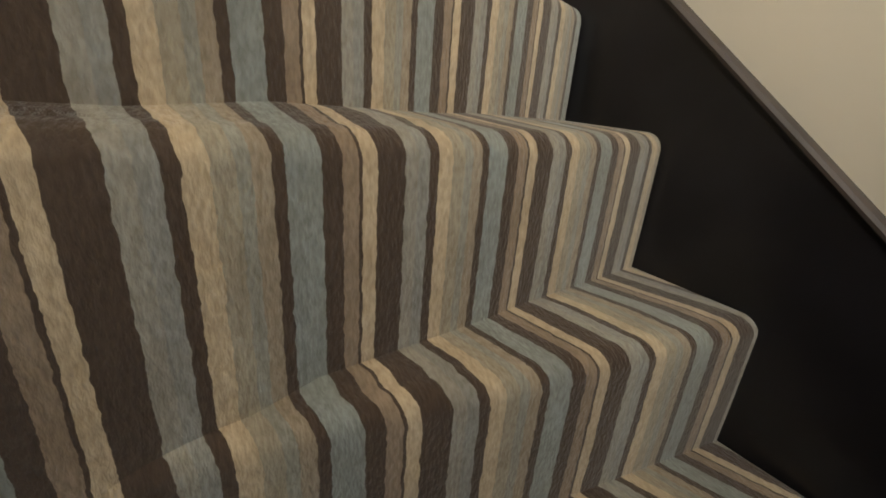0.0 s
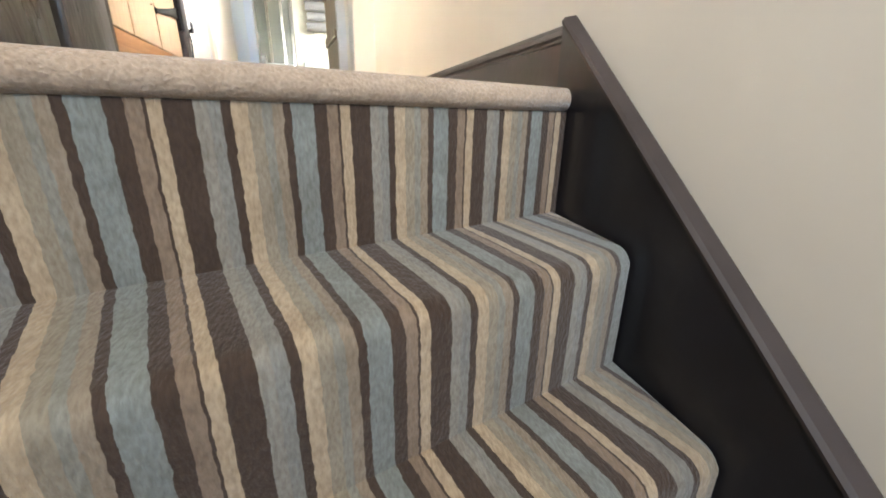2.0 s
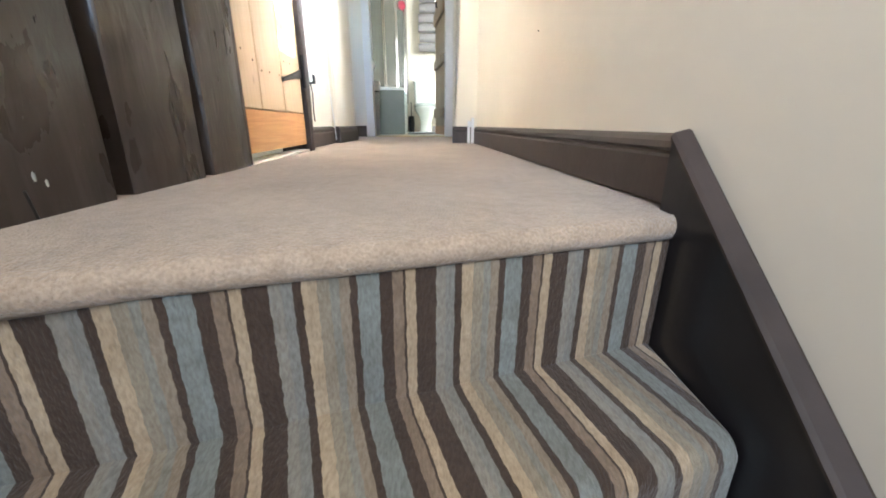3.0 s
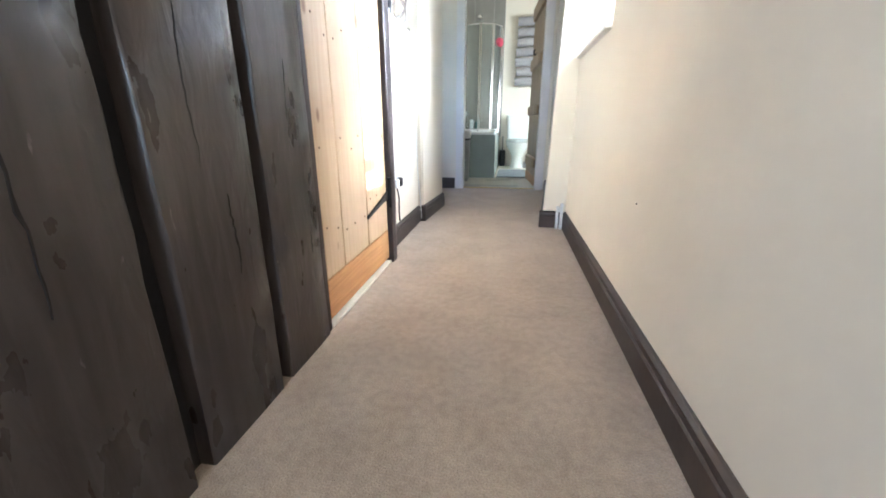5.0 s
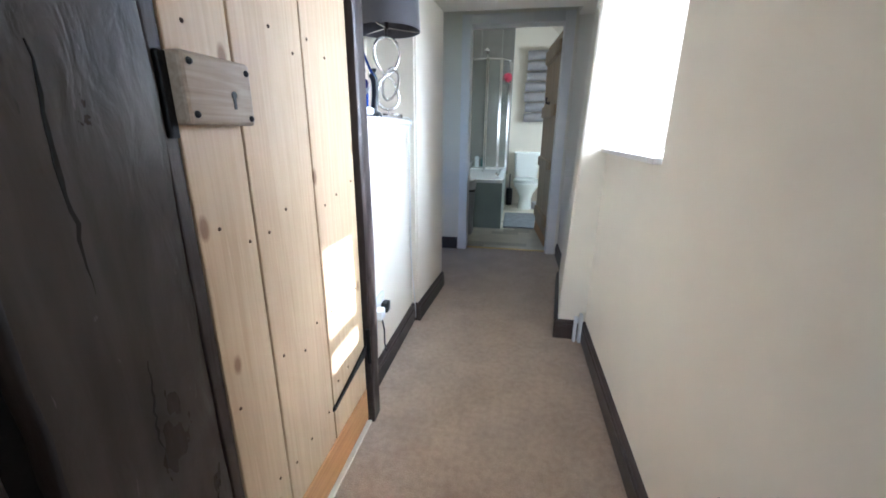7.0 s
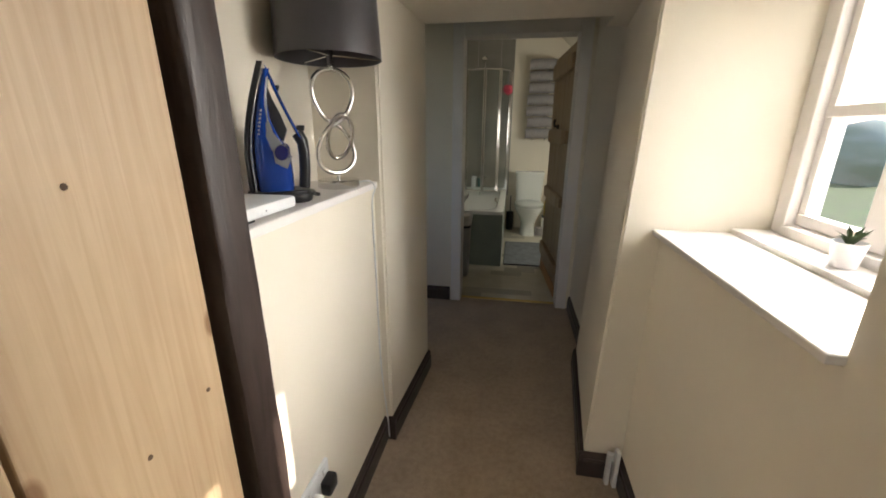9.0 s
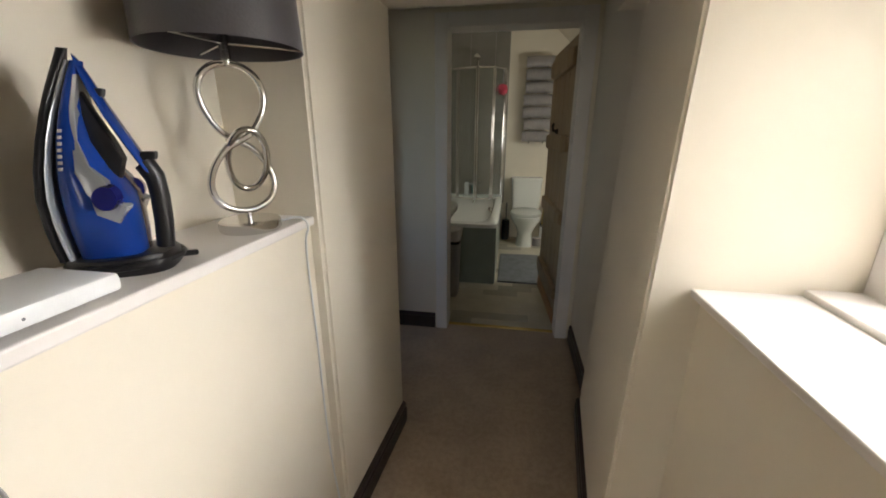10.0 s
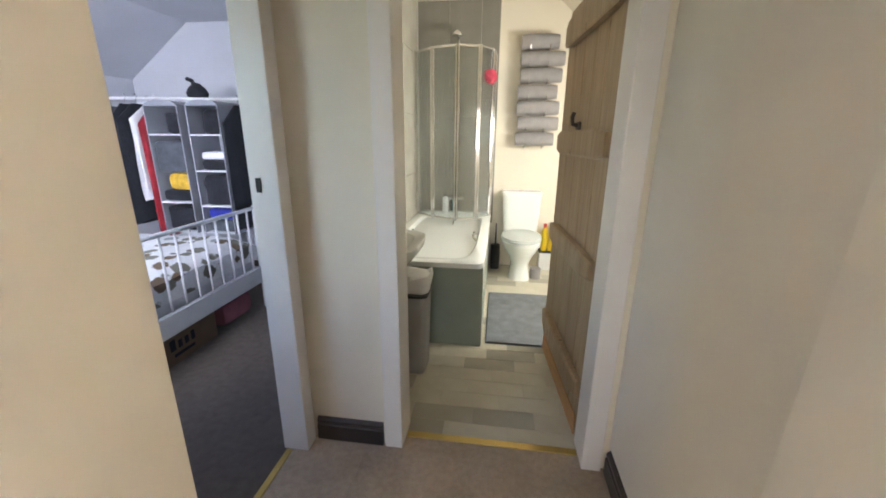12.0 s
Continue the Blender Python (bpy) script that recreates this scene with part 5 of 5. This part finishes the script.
for k in range(1, 13):
    yy = FY0 + (FY1 - FY0) * k / 13
    bm = bmesh.new()
    tube(bm, [(FX - 0.015, yy, 0.345), (FX - 0.015, yy, 0.79)], 0.007, 8)
    part("bar", bm, BEDWHITE, bed, smooth=True)
for yy in (FY0 + 0.01, FY1 - 0.035):
    part("side_rail", boxed(-3.66, FX - 0.031, yy, yy + 0.025, 0.23, 0.33, 0.004), BEDWHITE, bed)
part("slats", boxed(-3.64, FX - 0.04, FY0 + 0.04, FY1 - 0.04, 0.29, 0.315), BROWNBOX, bed)
part("leg", boxed(-3.66, -3.61, FY0 + 0.01, FY0 + 0.06, 0.0, 0.229), BEDWHITE, bed)
part("leg", boxed(-3.66, -3.61, FY1 - 0.06, FY1 - 0.01, 0.0, 0.229), BEDWHITE, bed)
mattress = solo("mattress", boxed(-3.64, FX - 0.05, FY0 + 0.03, FY1 - 0.03, 0.316, 0.50, 0.03), WHITECLOTH, "white mattress on the metal bed", "mattress", True)
bm = bmesh.new()
rings = []
for i in range(25):
    x = -3.4 + (FX - 0.035 + 3.4) * i / 24
    ring = []
    for j in range(25):
        y = FY0 + 0.01 + (FY1 - FY0 - 0.02) * j / 24
        edge = min(1, min(j, 24 - j) / 2.0)
        z = 0.505 + 0.085 * edge ** 0.5 * min(1, (24.6 - i) / 2) + 0.018 * noise.noise(Vector((x * 4, y * 4, 1.0)))
        ring.append((x, y, z))
    ring += [(x, FY1 - 0.012, 0.40), (x, FY0 + 0.012, 0.40)]
    rings.append(ring)
loft(bm, rings)
solo("duvet", bm, FLORAL, "white duvet printed with grey and brown leaves", "duvet", True)
t = thing("storage_box", "brown cardboard box with dark lettering under the bed", "box", (-2.05, 4.45, 0))
part("carton", boxed(-2.30, -1.86, 4.20, 4.62, 0.0, 0.19, 0.004), BROWNBOX, t)
for k, (a, b, z0, z1) in enumerate(((4.24, 4.28, 0.09, 0.16), (4.30, 4.33, 0.09, 0.14), (4.35, 4.38, 0.09, 0.14), (4.40, 4.43, 0.09, 0.15), (4.26, 4.42, 0.045, 0.065))):
    part("print_mark", boxed(-1.861, -1.8585, a, b, z0, z1), DARKCLOTH, t)
solo("cloth_bag", boxed(-2.25, -1.87, 4.72, 5.05, 0.0, 0.17, 0.05), PINKBAG, "dusty pink cloth bag under the bed", "bag", True)

rack = thing("clothes_rack", "white metal clothes rail behind the bed", "clothes rail", (-2.75, 5.62, 0))
bm = bmesh.new()
tube(bm, [(-3.45, 5.62, 1.63), (-2.10, 5.62, 1.61)], 0.013, 10)
part("top_rail", bm, BEDWHITE, rack, smooth=True)
for x in (-3.42, -2.13):
    bm = bmesh.new()
    tube(bm, [(x, 5.62, 0.0), (x, 5.62, 1.62)], 0.013, 10)
    part("upright", bm, BEDWHITE, rack, smooth=True)
bm = bmesh.new()
tube(bm, [(-3.42, 5.62, 0.25), (-2.13, 5.62, 0.25)], 0.010, 8)
part("low_rail", bm, BEDWHITE, rack, smooth=True)


def garment(x, y, width, top, bottom, depth, material, label, seed):
    """A hanging garment seen edge on: shoulders, folds and an uneven hem."""
    bm = bmesh.new()
    rings = []
    for i in range(15):
        u = i / 14
        z = top + (bottom - top) * u
        w = width * (0.25 + 0.75 * min(1, u * 7)) * (1 + 0.06 * noise.noise(Vector((seed, u * 4, 0))))
        dd = depth * (0.35 + 0.65 * min(1, u * 9))
        ring = []
        for k in range(18):
            a = 2 * math.pi * k / 18
            fold = 1 + 0.22 * noise.noise(Vector((seed + math.cos(a) * 2.5, math.sin(a) * 2.5, u * 1.5)))
            ring.append((x + dd * math.cos(a) * fold, y + w * math.sin(a) * fold, z + (0.02 * noise.noise(Vector((seed, k * 0.7, 9))) if i == 14 else 0)))
        rings.append(ring)
    t_ = thing("hanging_garment", label, "clothes", (x, y, top), "clothes on the rail")
    part("cloth", loft(bm, rings), material, t_, smooth=True)
    bm = bmesh.new()
    tube(bm, [(x, y, top - 0.01), (x, y, top + 0.04), (x, y + 0.02, top + 0.065), (x, y, top + 0.085), (x, y - 0.012, top + 0.07)], 0.003, 6)
    part("hook", bm, CHROME, t_)


for x, wdt, top, bot, dep, m_, lab, sd in ((-3.36, 0.20, 1.56, 0.75, 0.05, GREYCLOTH, "grey jacket hanging on the clothes rail", 1.3), (-3.22, 0.22, 1.58, 0.55, 0.05, DARKCLOTH, "black coat hanging on the clothes rail", 4.1),
                                   (-3.11, 0.22, 1.58, 0.60, 0.05, DARKCLOTH, "black coat hanging on the clothes rail", 8.7), (-3.00, 0.20, 1.56, 0.78, 0.035, WHITECLOTH, "white shirt hanging on the clothes rail", 12.2),
                                   (-2.93, 0.20, 1.57, 0.45, 0.03, RED, "dark red dress hanging on the clothes rail", 17.9), (-2.16, 0.22, 1.56, 0.55, 0.04, DARKCLOTH, "black coat hanging on the clothes rail", 23.0)):
    garment(x, 5.60, wdt, top, bot, dep, m_, lab, sd)


def shelf_unit(x0, x1, levels):
    t_ = thing("hanging_shelves", "pale grey fabric hanging shelves on the clothes rail", "hanging shelves", ((x0 + x1) / 2, 5.6, 0.5), "hanging shelves")
    y0, y1 = 5.42, 5.76
    for xx in (x0, x1):
        part("side", boxed(xx - 0.004, xx + 0.004, y0, y1, 0.50, 1.55), FABRIC, t_)
    part("back", boxed(x0 + 0.005, x1 - 0.005, y1 - 0.006, y1, 0.50, 1.55), FABRIC, t_)
    for z in levels:
        part("shelf", boxed(x0 + 0.005, x1 - 0.005, y0, y1 - 0.007, z, z + 0.012), WHITECLOTH, t_)
    bm = bmesh.new()
    loft(bm, [[(x0 + (x1 - x0) * (0.5 - 0.5 * math.cos(math.pi * k / 8)), y, 1.55 + 0.045 * math.sin(math.pi * k / 8)) for k in range(9)] for y in (y0, y1)])
    part("roof", bm, FABRIC, t_)


shelf_unit(-2.88, -2.58, (0.50, 0.76, 1.32))
shelf_unit(-2.50, -2.22, (0.50, 0.735, 1.03, 1.32))


def folded(x0, x1, z0, h, m_, lab, seed):
    bm = boxed(x0 + 0.012, x1 - 0.012, 5.44, 5.72, z0, z0 + h, min(0.03, h * 0.3))
    bmesh.ops.subdivide_edges(bm, edges=bm.edges, cuts=2)
    for v in bm.verts:
        if v.co.z > z0 + 0.01:
            v.co += 0.012 * Vector((noise.noise(v.co * 9 + Vector((seed, 0, 0))), noise.noise(v.co * 9 + Vector((0, seed, 0))), noise.noise(v.co * 9)))
    solo("folded_clothes", bm, m_, lab, "clothes", True, "clothes on the shelves")


for x0, x1, z0, h, m_, lab, sd in ((-2.74, -2.58, 1.333, 0.17, DARKCLOTH, "black jumper on a fabric shelf", 1), (-2.88, -2.58, 1.016, 0.26, GREYCLOTH, "slate grey jumpers folded on a fabric shelf", 2), (-2.80, -2.58, 0.870, 0.145, YELLOW, "mustard yellow top on a fabric shelf", 3),
                                   (-2.88, -2.58, 0.773, 0.096, DARKCLOTH, "black trousers folded on a fabric shelf", 4), (-2.40, -2.22, 1.333, 0.19, DARKCLOTH, "black bag on a fabric shelf", 5), (-2.46, -2.22, 1.131, 0.06, WHITECLOTH, "white shirts folded on a fabric shelf", 6),
                                   (-2.47, -2.22, 1.043, 0.087, DARKCLOTH, "black tops folded under white shirts", 10), (-2.48, -2.22, 0.748, 0.25, DARKCLOTH, "black jeans folded on a fabric shelf", 7), (-2.48, -2.22, 0.622, 0.09, BLUECLOTH, "bright blue top folded on a fabric shelf", 8),
                                   (-2.48, -2.22, 0.513, 0.108, GREYCLOTH, "grey clothes folded under a blue top", 11), (-2.87, -2.59, 0.513, 0.21, DARKCLOTH, "dark clothes on the lowest shelf", 9)):
    folded(x0, x1, z0, h, m_, lab, sd)
hat = thing("black_hat", "black knitted hat perched on the clothes rail", "hat", (-2.52, 5.62, 1.64))
bm = bmesh.new()
turned(bm, -2.53, 5.62, [(0.0001, 1.632), (0.075, 1.632), (0.085, 1.66), (0.065, 1.70), (0.03, 1.735), (0.0001, 1.745)], 20, 1.1, 0.8)
tube(bm, [(-2.545, 5.62, 1.72), (-2.565, 5.62, 1.76), (-2.61, 5.62, 1.775)], 0.016, 8)
part("crown", bm, DARKCLOTH, hat, smooth=True)

# ---- small repeated pieces ----
# bathroom wall tiles
back_wall, side_wall, vinyl = bpy.data.objects["wall_bath_back"], bpy.data.objects["wall_bath_side"], bpy.data.objects["floor_bath"]


def piece_mesh(name, sx, sy, sz, material, bevel=0.0015):
    me = bpy.data.meshes.new(name)
    bm = boxed(0, sx, 0, sy, 0, sz)
    bmesh.ops.recalc_face_normals(bm, faces=bm.faces)
    bm.to_mesh(me)
    bm.free()
    me.materials.append(material)
    return me


def lay(name, me, at, parent):
    ob = new(name, me)
    ob.parent = parent
    ob.location = at
    return ob


solo("tile_bed", boxed(-0.812, -0.040, 6.494, 6.4995, 0.5, 2.53), GROUT, "grey grouted patch behind the shower", "tiling", kind="structure")
back_wall_tile = piece_mesh("tile", 0.296, 0.008, 0.526, TILEGREY)
half_tile = piece_mesh("tile", 0.168, 0.008, 0.526, TILEGREY)
for j in range(4):
    z = 0.54 + 0.53 * j - 0.08
    if z + 0.526 > 2.6:
        continue
    for x, me in ((-0.811, back_wall_tile), (-0.511, back_wall_tile), (-0.211, half_tile)):
        lay("tile", me, (x, 6.486, z), back_wall)
side_tile = piece_mesh("tile", 0.010, 0.596, 0.526, TILEPALE)
for j in range(5):
    for i in range(4):
        lay("tile", side_tile, (-0.811, FAR + 0.135 + 0.60 * i + 0.0, -0.01 + 0.53 * j - 0.06), side_wall)
# vinyl planks
plank_me = piece_mesh("vinyl_plank", 0.2985, 0.1135, 0.005, VINYLPIECE)
for j in range(22):
    for i in range(7):
        x = -0.80 + 0.30 * i + (0.13 * j) % 0.30 - 0.30
        if x < -0.815 or x > 1.06:
            continue
        lay("vinyl_plank", plank_me, (x, FAR + 0.064 + 0.115 * j, -0.004), vinyl)
